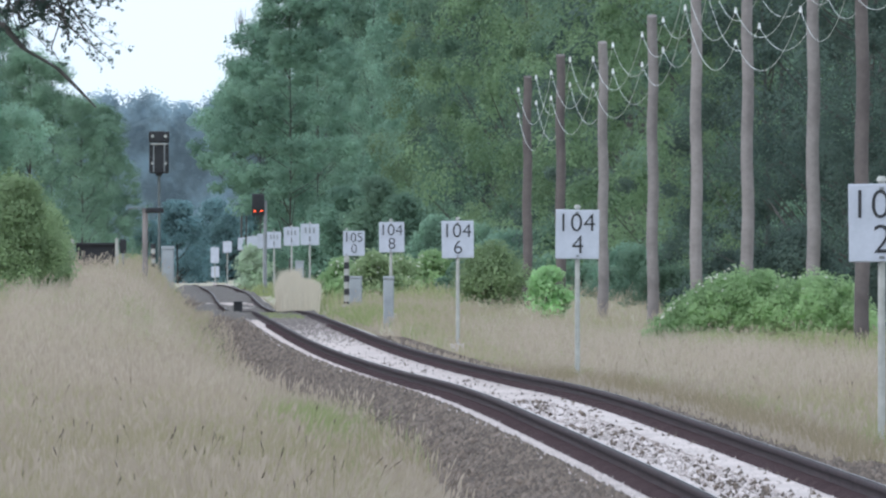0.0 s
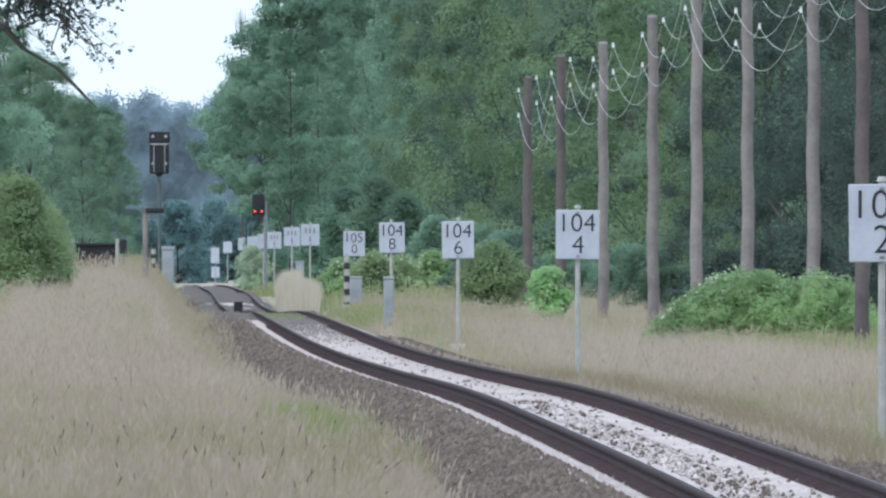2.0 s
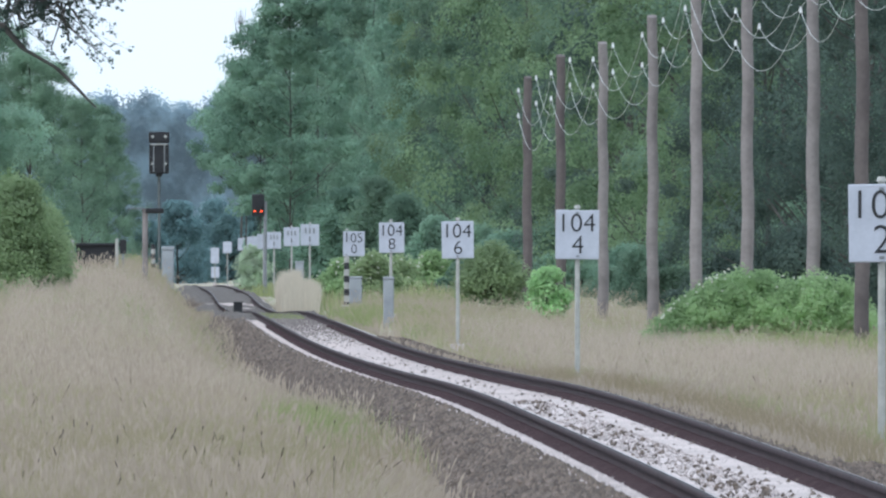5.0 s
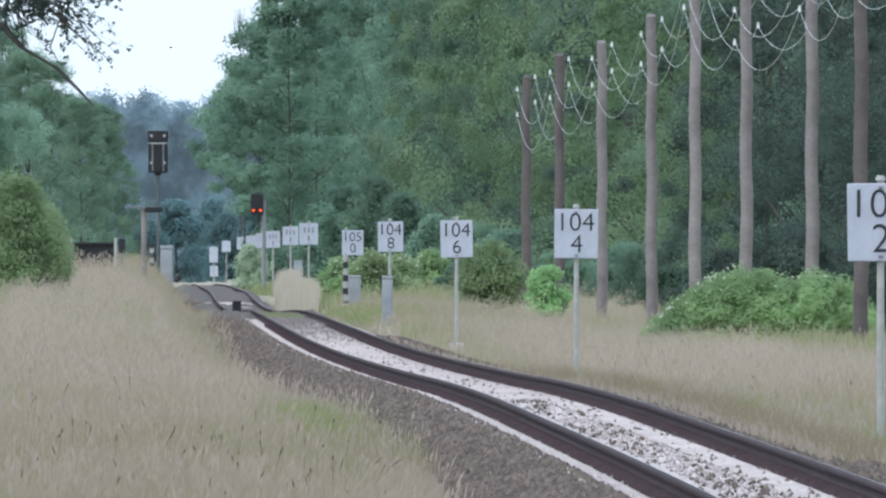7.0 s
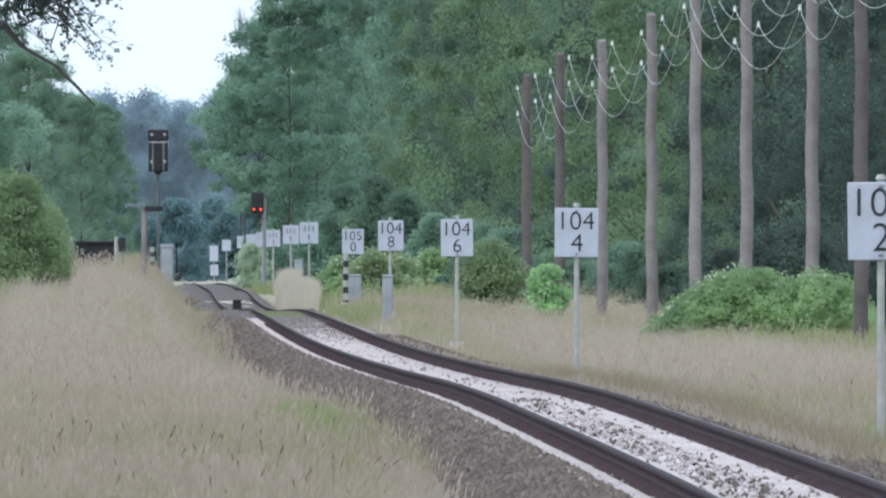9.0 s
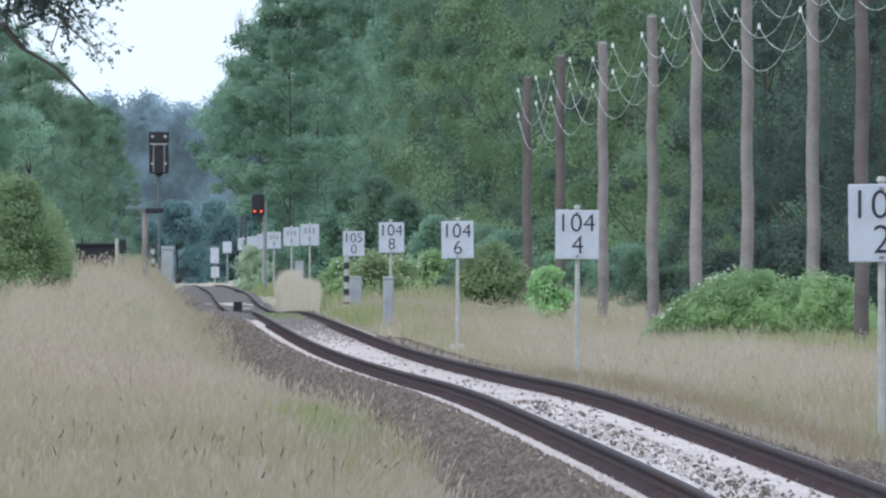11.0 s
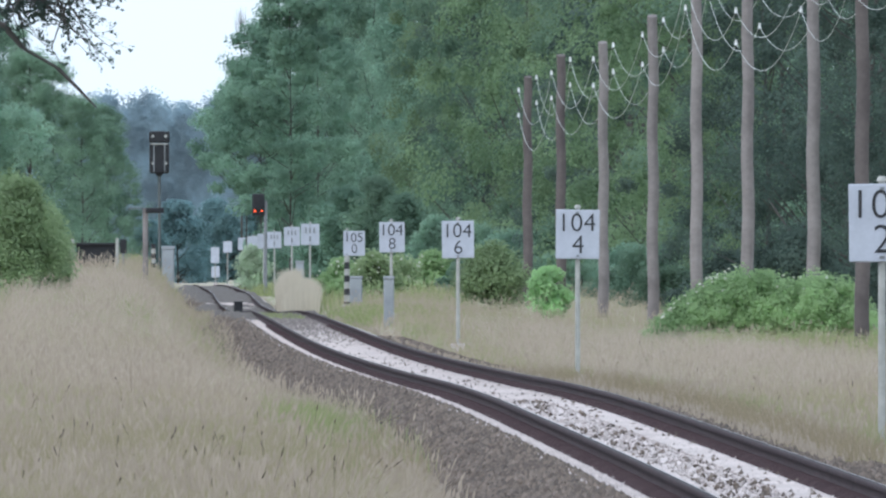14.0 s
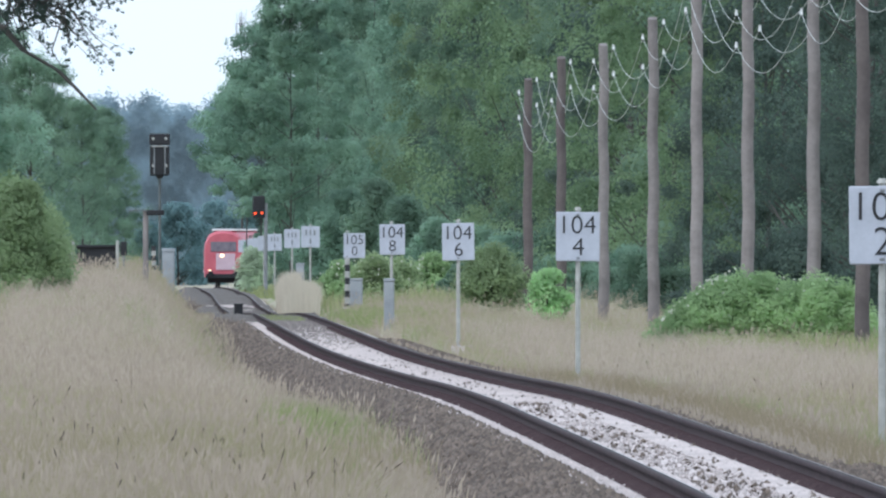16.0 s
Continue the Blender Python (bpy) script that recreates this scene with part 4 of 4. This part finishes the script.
def km_board(x, d, z, w, h, upper, lower, bars=False, banded=False, post_x=0.0, knob=True, tilt=0.0):
    """A white board on a post; z is the middle of the board."""
    base = float(ground_z(d, x - float(cx(d)))) - 0.1
    t = thing("kilometre_board", x, d, base, "white kilometre board with black numerals on a slim pale post" if not banded else "white kilometre board on a black and white banded post", "railway sign", "kilometre boards")
    zc = z - base
    b = part("board", box(bm_new(), 0, 0, 0, w, 0.03, h, 0.012), M_BOARD, t, "white enamelled board")
    b.matrix_basis = pose(0, -0.015, zc, 0, tilt or random.uniform(-0.9, 0.9), 0)
    if banded:
        n = 9
        top = zc - h / 2
        for i in range(n):
            part("post_band", rod(bm_new(), (post_x, 0.05, top * i / n), (post_x, 0.05, top * (i + 1) / n), 0.09), M_INK if i % 2 else M_POST, t)
    else:
        part("post", rod(bm_new(), (post_x, 0.05, 0), (post_x, 0.05, zc + h / 2 + 0.03), 0.042, 0.038, 12), M_POST, t, "pale weathered post")
    if knob:
        part("post_cap", rod(bm_new(), (post_x, 0.05, zc + h / 2 + 0.03), (post_x, 0.05, zc + h / 2 + 0.08), 0.06, 0.035, 12), M_POST, t)
        for sz in (-1, 1):
            part("clamp", box(bm_new(), post_x, -0.033, zc + sz * h * 0.44, 0.05, 0.012, 0.03, 0.004), M_GREY, t)
    part("footing", box(bm_new(), post_x, 0.05, 0.16, 0.3, 0.3, 0.34, 0.03), M_PALE, t, "pale concrete footing")
    if bars:
        for (bx, zz) in ((-0.22, 0.2), (0, 0.2), (0.22, 0.2), (0, -0.2)):
            part("numeral_bar", box(bm_new(), w * bx, -0.034, zc + h * zz, w * 0.09, 0.006, h * 0.26), M_GREY, t)
    elif upper:
        lettering(upper, h * 0.53, t, -w * 0.02, zc + h * 0.06)
        lettering(lower, h * 0.53, t, w * 0.01, zc - h * 0.385)
    return t


def build_boards():
    km_board(4.55, 375, EYE + 0.272, 0.69, 0.81, "104", "2")
    km_board(2.155, 580, EYE + 0.236, 0.70, 0.79, "104", "4")
    km_board(0.315, 775, EYE + 0.205, 0.69, 0.80, "104", "6")
    km_board(-1.355, 955, EYE + 0.31, 0.67, 0.80, "104", "8", post_x=-0.02)
    km_board(-2.86, 1160, EYE + 0.18, 0.69, 0.80, "105", "0", banded=True, post_x=-0.23)
    km_board(-4.99, 1355, EYE + 0.54, 0.70, 0.80, "", "", bars=True)
    km_board(-6.49, 1550, EYE + 0.54, 0.68, 0.80, "", "", bars=True)
    km_board(-8.15, 1745, EYE + 0.43, 0.68, 0.80, "", "", bars=True)
    km_board(-9.66, 1945, EYE + 0.42, 0.68, 0.80, "", "")
    km_board(-11.3, 2150, EYE + 0.36, 0.68, 0.80, "", "")
    km_board(-13.0, 2350, EYE + 0.33, 0.68, 0.80, "", "")
    km_board(-16.4, 2750, EYE + 0.15, 0.68, 0.85, "", "")
    km_board(-18.3, 2900, EYE - 0.5, 0.68, 1.25, "", "")
    km_board(-18.9, 3000, EYE - 1.9, 0.68, 0.9, "", "")


# ---- telegraph line ----
# sideways place, distance, top of the pole, heights of the upper and lower left hooks over the eye
POLES = [(2.75, 1180, 5.62, 5.18, 4.35), (3.64, 1120, 6.0, 5.45, 4.66), (4.69, 1060, 6.06, 5.56, 4.78), (5.81, 1002, 6.46, 5.93, 5.1),
         (6.64, 948, 7.6, 7.0, 6.31), (7.535, 895, 6.6, 5.89, 5.09), (8.60, 840, 7.0, 6.35, 5.55), (9.1, 785, 7.2, 6.6, 5.75), (9.75, 725, 7.2, 6.6, 5.8)]


def build_poles():
    hooks = []
    for x, d, top, zu, zl in POLES:
        base = float(ground_z(d, x - float(cx(d)))) - 0.1
        t = thing("telegraph_pole", x, d, base, "weathered grey-brown wooden telegraph pole with porcelain insulators", "telegraph pole", "telegraph poles")
        hgt = EYE + top - base
        n = 14
        V, F = limb_mesh([[((0.02 * math.sin(i * 1.3 + x), 0, hgt * i / n), 0.165 - 0.03 * i / n + 0.002 * math.sin(i * 2.7 + d)) for i in range(n + 1)] + [((0.02 * math.sin(n * 1.3 + x), 0, hgt + 0.01), 0.01)]], 14)
        part("shaft", put_mesh("shaft", V, F, M_WOOD_D if d in (1180, 1120, 785) else M_WOOD), None, t)
        mine = []
        for sx, dz in ((-1, 0.0), (1, 0.41)):
            for z in (zu, zl):
                zz = EYE + z + dz - base
                px = sx * 0.29
                bm = bm_new()
                rod(bm, (sx * 0.12, -0.02, zz - 0.12), (px, -0.02, zz - 0.12), 0.012, seg=6)
                rod(bm, (px, -0.02, zz - 0.12), (px, -0.02, zz), 0.012, seg=6)
                hk = part("hook", bm, M_IRON, t)
                bm = bm_new()
                rod(bm, (px, -0.02, zz - 0.05), (px, -0.02, zz + 0.03), 0.046, 0.038, 10)
                rod(bm, (px, -0.02, zz + 0.03), (px, -0.02, zz + 0.09), 0.026, 0.036, 10)
                part("insulator", bm, M_PORC, hk, "white porcelain insulator")
                mine.append(Vector((x + px, d - 0.02, base + zz)))
        hooks.append(mine)
    for a, b in zip(hooks[:-1], hooks[1:]):
        for p, q in zip(a, b):
            cu = bpy.data.curves.new("wire", "CURVE")
            cu.dimensions, cu.bevel_depth, cu.bevel_resolution = "3D", 0.0065, 1
            sp = cu.splines.new("POLY")
            sp.points.add(24)
            sag = 0.82 + 0.0015 * (p.y - 785) + 0.06 * math.sin(p.x * 7)
            for i in range(25):
                s = i / 24
                v = p.lerp(q, s)
                sp.points[i].co = (v.x, v.y, v.z - sag * 4 * s * (1 - s), 1)
            cu.materials.append(M_WIRE)
            tmp = new("wire", cu)
            bpy.context.view_layer.update()
            me = bpy.data.meshes.new_from_object(tmp.evaluated_get(bpy.context.evaluated_depsgraph_get()))
            bpy.data.objects.remove(tmp)
            tagged(new("telegraph_wire", me), "slack pale telegraph wire hanging between two poles", "wire", "telegraph wires")


# ---- signals and trackside things ----
def main_signal():
    d, x = 1350, -10.6
    base = float(ground_z(d, x - float(cx(d)))) - 0.1
    t = thing("railway_signal", x, d, base, "black railway light signal seen unlit, on a slim steel mast", "railway signal")
    top = EYE + 4.4 - base
    part("mast", rod(bm_new(), (0, 0.2, 0), (0, 0.2, top - 0.2), 0.06, 0.05), M_MAST, t)
    bm = box(bm_new(), 0, 0, top - 0.22, 0.78, 0.14, 0.44, 0.05)
    part("upper_screen", bm, M_IRON, t, "black upper signal screen")
    bm = box(bm_new(), 0, 0, top - 1.02, 0.74, 0.14, 1.12, 0.05)
    part("lower_screen", bm, M_IRON, t, "black lower signal screen")
    for sx in (-1, 1):
        part("stay", box(bm_new(), sx * 0.2, -0.09, top - 1.0, 0.045, 0.03, 1.05, 0.01), M_GREY, t)
        for z in (0.19, 1.2):
            part("lamp_back", rod(bm_new(), (sx * 0.24, -0.07, top - z), (sx * 0.24, -0.1, top - z), 0.055), M_POST, t)
    part("crossbar", box(bm_new(), 0, -0.09, top - 0.48, 0.62, 0.03, 0.05, 0.01), M_POST, t)
    part("cap", rod(bm_new(), (0, 0, top - 1.68), (0, 0, top - 1.58), 0.1, 0.16), M_IRON, t)


def red_signal():
    d = 1790
    x = -9.15
    base = float(ground_z(d, x - float(cx(d)))) - 0.1
    t = thing("railway_signal", x, d, base, "distant black railway signal showing two red lamps", "railway signal")
    top = EYE + 2.69 - base
    part("mast", rod(bm_new(), (0.35, 0.1, 0), (0.35, 0.1, top - 0.3), 0.09), M_GREY, t)
    part("screen", box(bm_new(), 0, 0, top - 0.5, 0.62, 0.15, 1.1, 0.06), M_IRON, t, "black signal screen")
    for sx in (-0.17, 0.17):
        part("lamp", rod(bm_new(), (sx, -0.075, top - 0.8), (sx, -0.12, top - 0.8), 0.055, 0.055, 14), M_REDLAMP, t, "lit red lamp")
        part("visor", rod(bm_new(), (sx, -0.08, top - 0.7), (sx, -0.22, top - 0.7), 0.08, 0.06, 8), M_IRON, t)


def trackside():
    def base_at(x, d):
        return float(ground_z(d, x - float(cx(d)))) - 0.08
    # grey post with a crossarm
    d = 1010
    x = -8.32
    b = base_at(x, d)
    top = EYE + 1.15 - b
    t = thing("telephone_post", x, d, b, "grey weathered post with a short crossarm on the bank", "post")
    part("shaft", rod(bm_new(), (0, 0, 0), (0, 0, top), 0.085, 0.08, 10), M_WOOD, t)
    part("crossarm", box(bm_new(), -0.18, -0.1, top - 0.01, 0.62, 0.06, 0.035, 0.01), M_GREY, t)
    part("lamp_box", box(bm_new(), 0.27, -0.12, top - 0.07, 0.5, 0.2, 0.15, 0.03), M_IRON, t)
    # banded marker
    d = 1180
    x = -9.46
    b = base_at(x, d)
    t = thing("marker_post", x, d, b, "small black and white banded marker post", "marker")
    hh = EYE + 0.17 - b
    for i in range(8):
        part("band", rod(bm_new(), (0, 0, hh * i / 8), (0, 0, hh * (i + 1) / 8), 0.08), M_INK if i % 2 else M_POST, t)
    # cabinets: sideways place, distance, top against the eye, width
    for (x, d, up, w, label) in ((-9.36, 1230, 0.1, 0.42, "pale grey relay cabinet with a rounded top on the bank"),
                                 (-1.4, 930, -0.7, 0.27, "pale concrete cable post beside a kilometre board"),
                                 (-2.82, 1165, -0.87, 0.42, "grey metal cable cabinet beside the banded post"),
                                 (-6.19, 1560, -0.51, 0.36, "small white trackside cabinet")):
        b = base_at(x, d)
        hh = EYE + up - b
        t = thing("trackside_cabinet", x, d, b, label, "cabinet")
        part("body", box(bm_new(), 0, 0, hh * 0.47, w, w * 0.8, hh * 0.94, 0.03), M_CAB, t)
        part("lid", box(bm_new(), 0, 0, hh * 0.97, w * 1.08, w * 0.9, hh * 0.06, 0.02), M_CAB, t)
        part("door", box(bm_new(), 0, -w * 0.41, hh * 0.6, w * 0.8, 0.02, hh * 0.6, 0.008), M_CAB, t)
    # dark trackside box against the left rail at the crest
    d = 1095
    x = -6.21
    t = thing("trackside_box", x, d, float(rail_z(d)) - 0.16, "small black trackside device beside the rail", "box")
    part("body", box(bm_new(), 0, 0, 0.2, 0.27, 0.4, 0.4, 0.05), M_IRON, t)
    part("lid", box(bm_new(), 0, 0, 0.41, 0.3, 0.44, 0.05, 0.02), M_IRON, t)
    # barrier posts and, behind, a black block for the shaded opening under the trees
    for x in (-11.07, -9.74):
        d = 1080
        b = base_at(x, d)
        t = thing("fence_post", x, d, b, "short white fence post at the edge of the wood", "post", "white fence posts")
        hh = EYE + 0.29 - b
        part("shaft", rod(bm_new(), (0, 0, 0), (0, 0, hh), 0.055, 0.05), M_POST, t)
        part("cap", rod(bm_new(), (0, 0, hh), (0, 0, hh + 0.03), 0.055, 0.02), M_POST, t)
    # made-up block: its black imitates the deep shade under the trees
    d = 1110
    x = -10.61
    b = base_at(x, d)
    t = thing("shed", x, d, b, "low black block standing in for a shaded opening under the trees", "shed")
    hh = EYE + 0.23 - b
    part("body", box(bm_new(), 0, 0.4, hh * 0.45, 1.3, 0.9, hh * 0.9, 0.02), M_IRON, t)
    part("roof", box(bm_new(), 0, 0.4, hh * 0.93, 1.5, 1.1, 0.08, 0.02), M_IRON, t)
    d = 1075
    x = -9.51
    b = base_at(x, d)
    t = thing("warning_sign", x, d, b, "small dark panel on a short post", "sign")
    zz = EYE + 0.08 - b
    part("panel", box(bm_new(), 0, -0.03, zz, 0.2, 0.03, 0.42, 0.01), M_IRON, t)
    part("post", rod(bm_new(), (0, 0, 0), (0, 0, zz), 0.03), M_GREY, t)


# ---- the train ----
def build_train():
    """Two red coaches; the leading one has a driving cab, facing -y. Each is one thing, at the railhead under its front."""
    def coach(name, label, length, cab):
        t = thing(name, 0, 0, 0, label, "train", "approaching train")
        bm = bm_new()
        sec = [(-1.40, 0.75), (-1.45, 1.2), (-1.45, 2.6), (-1.38, 3.2), (-1.1, 3.75), (-0.6, 4.02), (0, 4.1), (0.6, 4.02), (1.1, 3.75), (1.38, 3.2), (1.45, 2.6), (1.45, 1.2), (1.40, 0.75)]
        rings = []
        for y, s in ((0, 0.9), (0.35, 0.97), (1.2, 1.0), (length - 0.3, 1.0), (length, 0.97)) if cab else ((0, 0.97), (0.3, 1), (length - 0.3, 1.0), (length, 0.97)):
            rings.append([bm.verts.new((a * s, y, 0.75 + (b - 0.75) * (0.93 + 0.07 * (s - 0.9) / 0.1 if cab else 1))) for a, b in sec])
        n = len(sec)
        for r0, r1 in zip(rings[:-1], rings[1:]):
            for k in range(n):
                bm.faces.new((r0[k], r0[(k + 1) % n], r1[(k + 1) % n], r1[k]))
        bm.faces.new(rings[0][::-1])
        bm.faces.new(rings[-1])
        bmesh.ops.recalc_face_normals(bm, faces=bm.faces)
        part("body", bm, M_RED, t, "red painted coach body")
        part("roof", box(bm_new(), 0, length / 2, 4.08, 1.7, length - 0.8, 0.14, 0.05), M_WHITE, t, "pale roof")
        part("underframe", box(bm_new(), 0, length / 2, 0.62, 2.4, length - 2, 0.5, 0.05), M_IRON, t)
        for sx in (-1, 1):
            part("side_stripe", box(bm_new(), sx * 1.45, length / 2, 1.15, 0.03, length - 1.5, 0.25), M_WHITE, t)
            for i in range(8):
                part("side_window", box(bm_new(), sx * 1.44, 3.2 + i * (length - 5) / 8, 2.3, 0.05, 1.6, 0.8, 0.015), M_GLASS, t)
        for y in (3.2, 5.6, length - 5.6, length - 3.2):
            for sx in (-0.72, 0.72):
                part("wheel", rod(bm_new(), (sx - 0.06, y, 0.45), (sx + 0.06, y, 0.45), 0.45, seg=18), M_IRON, t)
        if cab:
            part("windscreen", box(bm_new(), 0, -0.01, 2.9, 1.8, 0.08, 0.7, 0.02), M_GLASS, t, "cab windscreen with a lilac reflection put into its colour")
            part("front_panel", box(bm_new(), 0.15, -0.02, 1.85, 1.35, 0.06, 1.15, 0.02), M_FRONT, t, "pale front panel")
            part("bumper_beam", box(bm_new(), 0, -0.05, 0.85, 2.5, 0.2, 0.3, 0.04), M_IRON, t)
            for sx in (-0.95, 0.95):
                part("headlamp", rod(bm_new(), (sx, 0.02, 1.2), (sx, -0.08, 1.2), 0.09), M_HEADLAMP, t, "lit warm headlamp")
                part("buffer", rod(bm_new(), (sx * 0.92, 0, 1.05), (sx * 0.92, -0.55, 1.05), 0.16), M_IRON, t)
            part("middle_lamp", rod(bm_new(), (-0.1, 0.05, 2.28), (-0.1, -0.09, 2.28), 0.14), M_HEADLAMP, t, "lit warm middle lamp")
        return t
    lead = coach("train_coach", "red regional train coach with driving cab and lit headlamps", 26.0, True)
    rear = coach("train_coach", "red regional train coach with pale roof", 26.0, False)
    return lead, rear


def build_fly():
    """A tiny insect that crosses the sky in the middle distance."""
    t = thing("flying_insect", 0, 100, EYE + 2, "tiny dark insect flying through the air", "insect")
    bm = bm_new()
    bmesh.ops.create_uvsphere(bm, u_segments=10, v_segments=6, radius=1, matrix=Matrix.Diagonal((0.0042, 0.0026, 0.0024, 1)))
    part("body", bm, M_INK, t)
    for s in (-1, 1):
        part("wing", box(bm_new(), -0.001, s * 0.004, 0.002, 0.003, 0.006, 0.0003), M_GREY, t)
    return t


def bent_stem():
    d, off = 455, -4.75
    x = float(cx(d)) + off
    b = float(ground_z(d, off))
    t = thing("weed", x, d, b, "thin dark dead stem arching over the dry grass", "weed")
    top = EYE - 1.75 - b
    path = [((-0.24, 0, -0.05), 0.006), ((-0.25, 0, top * 0.6), 0.006), ((-0.22, 0, top - 0.10), 0.006), ((-0.12, 0, top - 0.03), 0.006), ((0.0, 0, top), 0.006), ((0.14, 0, top - 0.02), 0.005), ((0.27, 0, top - 0.07), 0.004)]
    V, F = limb_mesh([path], 6)
    part("stem", put_mesh("stem", V, F, M_DOCK), None, t)
    bm = bm_new()
    for u, w in ((0.1, 0.014), (0.2, 0.017), (0.26, 0.013)):
        bmesh.ops.create_icosphere(bm, subdivisions=1, radius=w, matrix=Matrix.Translation((u, 0, top - 0.015 - 0.2 * u)))
    part("seed_pod", bm, M_DOCK, t)


build_ground()
track = build_track()
build_sleepers(track)
build_fastenings(track)
build_boards()
build_poles()
main_signal()
red_signal()
trackside()
build_bushes()
build_left_trees()
build_forest()
build_far_forest()
build_bare_tree()
lead, rear = build_train()
fly = build_fly()
bent_stem()
build_stones()
build_grass()


# ---- what moves: the train comes round the far bend ----
def motions():
    def at(d):
        return float(cx(d)), d, float(rail_z(d))

    def rows(behind):
        out = []
        for i in range(33):
            t = 0.5 * i
            d = 2530 + 24.6 * (16.0 - t) + behind
            a, b = at(d), at(d + 18)
            turn = -math.degrees(math.atan2(b[0] - a[0], 18))
            out.append((t, pose(a[0], a[1], a[2], 0, 0, turn)))
        return out
    walk(lead, rows(0))
    walk(rear, rows(26.6))
    walk(fly, [(0.0, pose(-5.6, 100, EYE + 5.6)), (5.0, pose(-2.4, 100, EYE + 2.3)), (6.6, pose(-1.13, 100, EYE + 0.94)), (6.9, pose(-0.845, 100, EYE + 0.652)), (7.0, pose(-0.750, 100, EYE + 0.556)),
               (7.1, pose(-0.692, 100, EYE + 0.483)), (7.3, pose(-0.57, 100.2, EYE + 0.33)), (7.8, pose(-0.2, 100.6, EYE - 0.5)), (8.4, pose(0.4, 101, EYE - 1.2)), (16.0, pose(6.5, 104, EYE - 1.3))])


build_grass_patches()
motions()
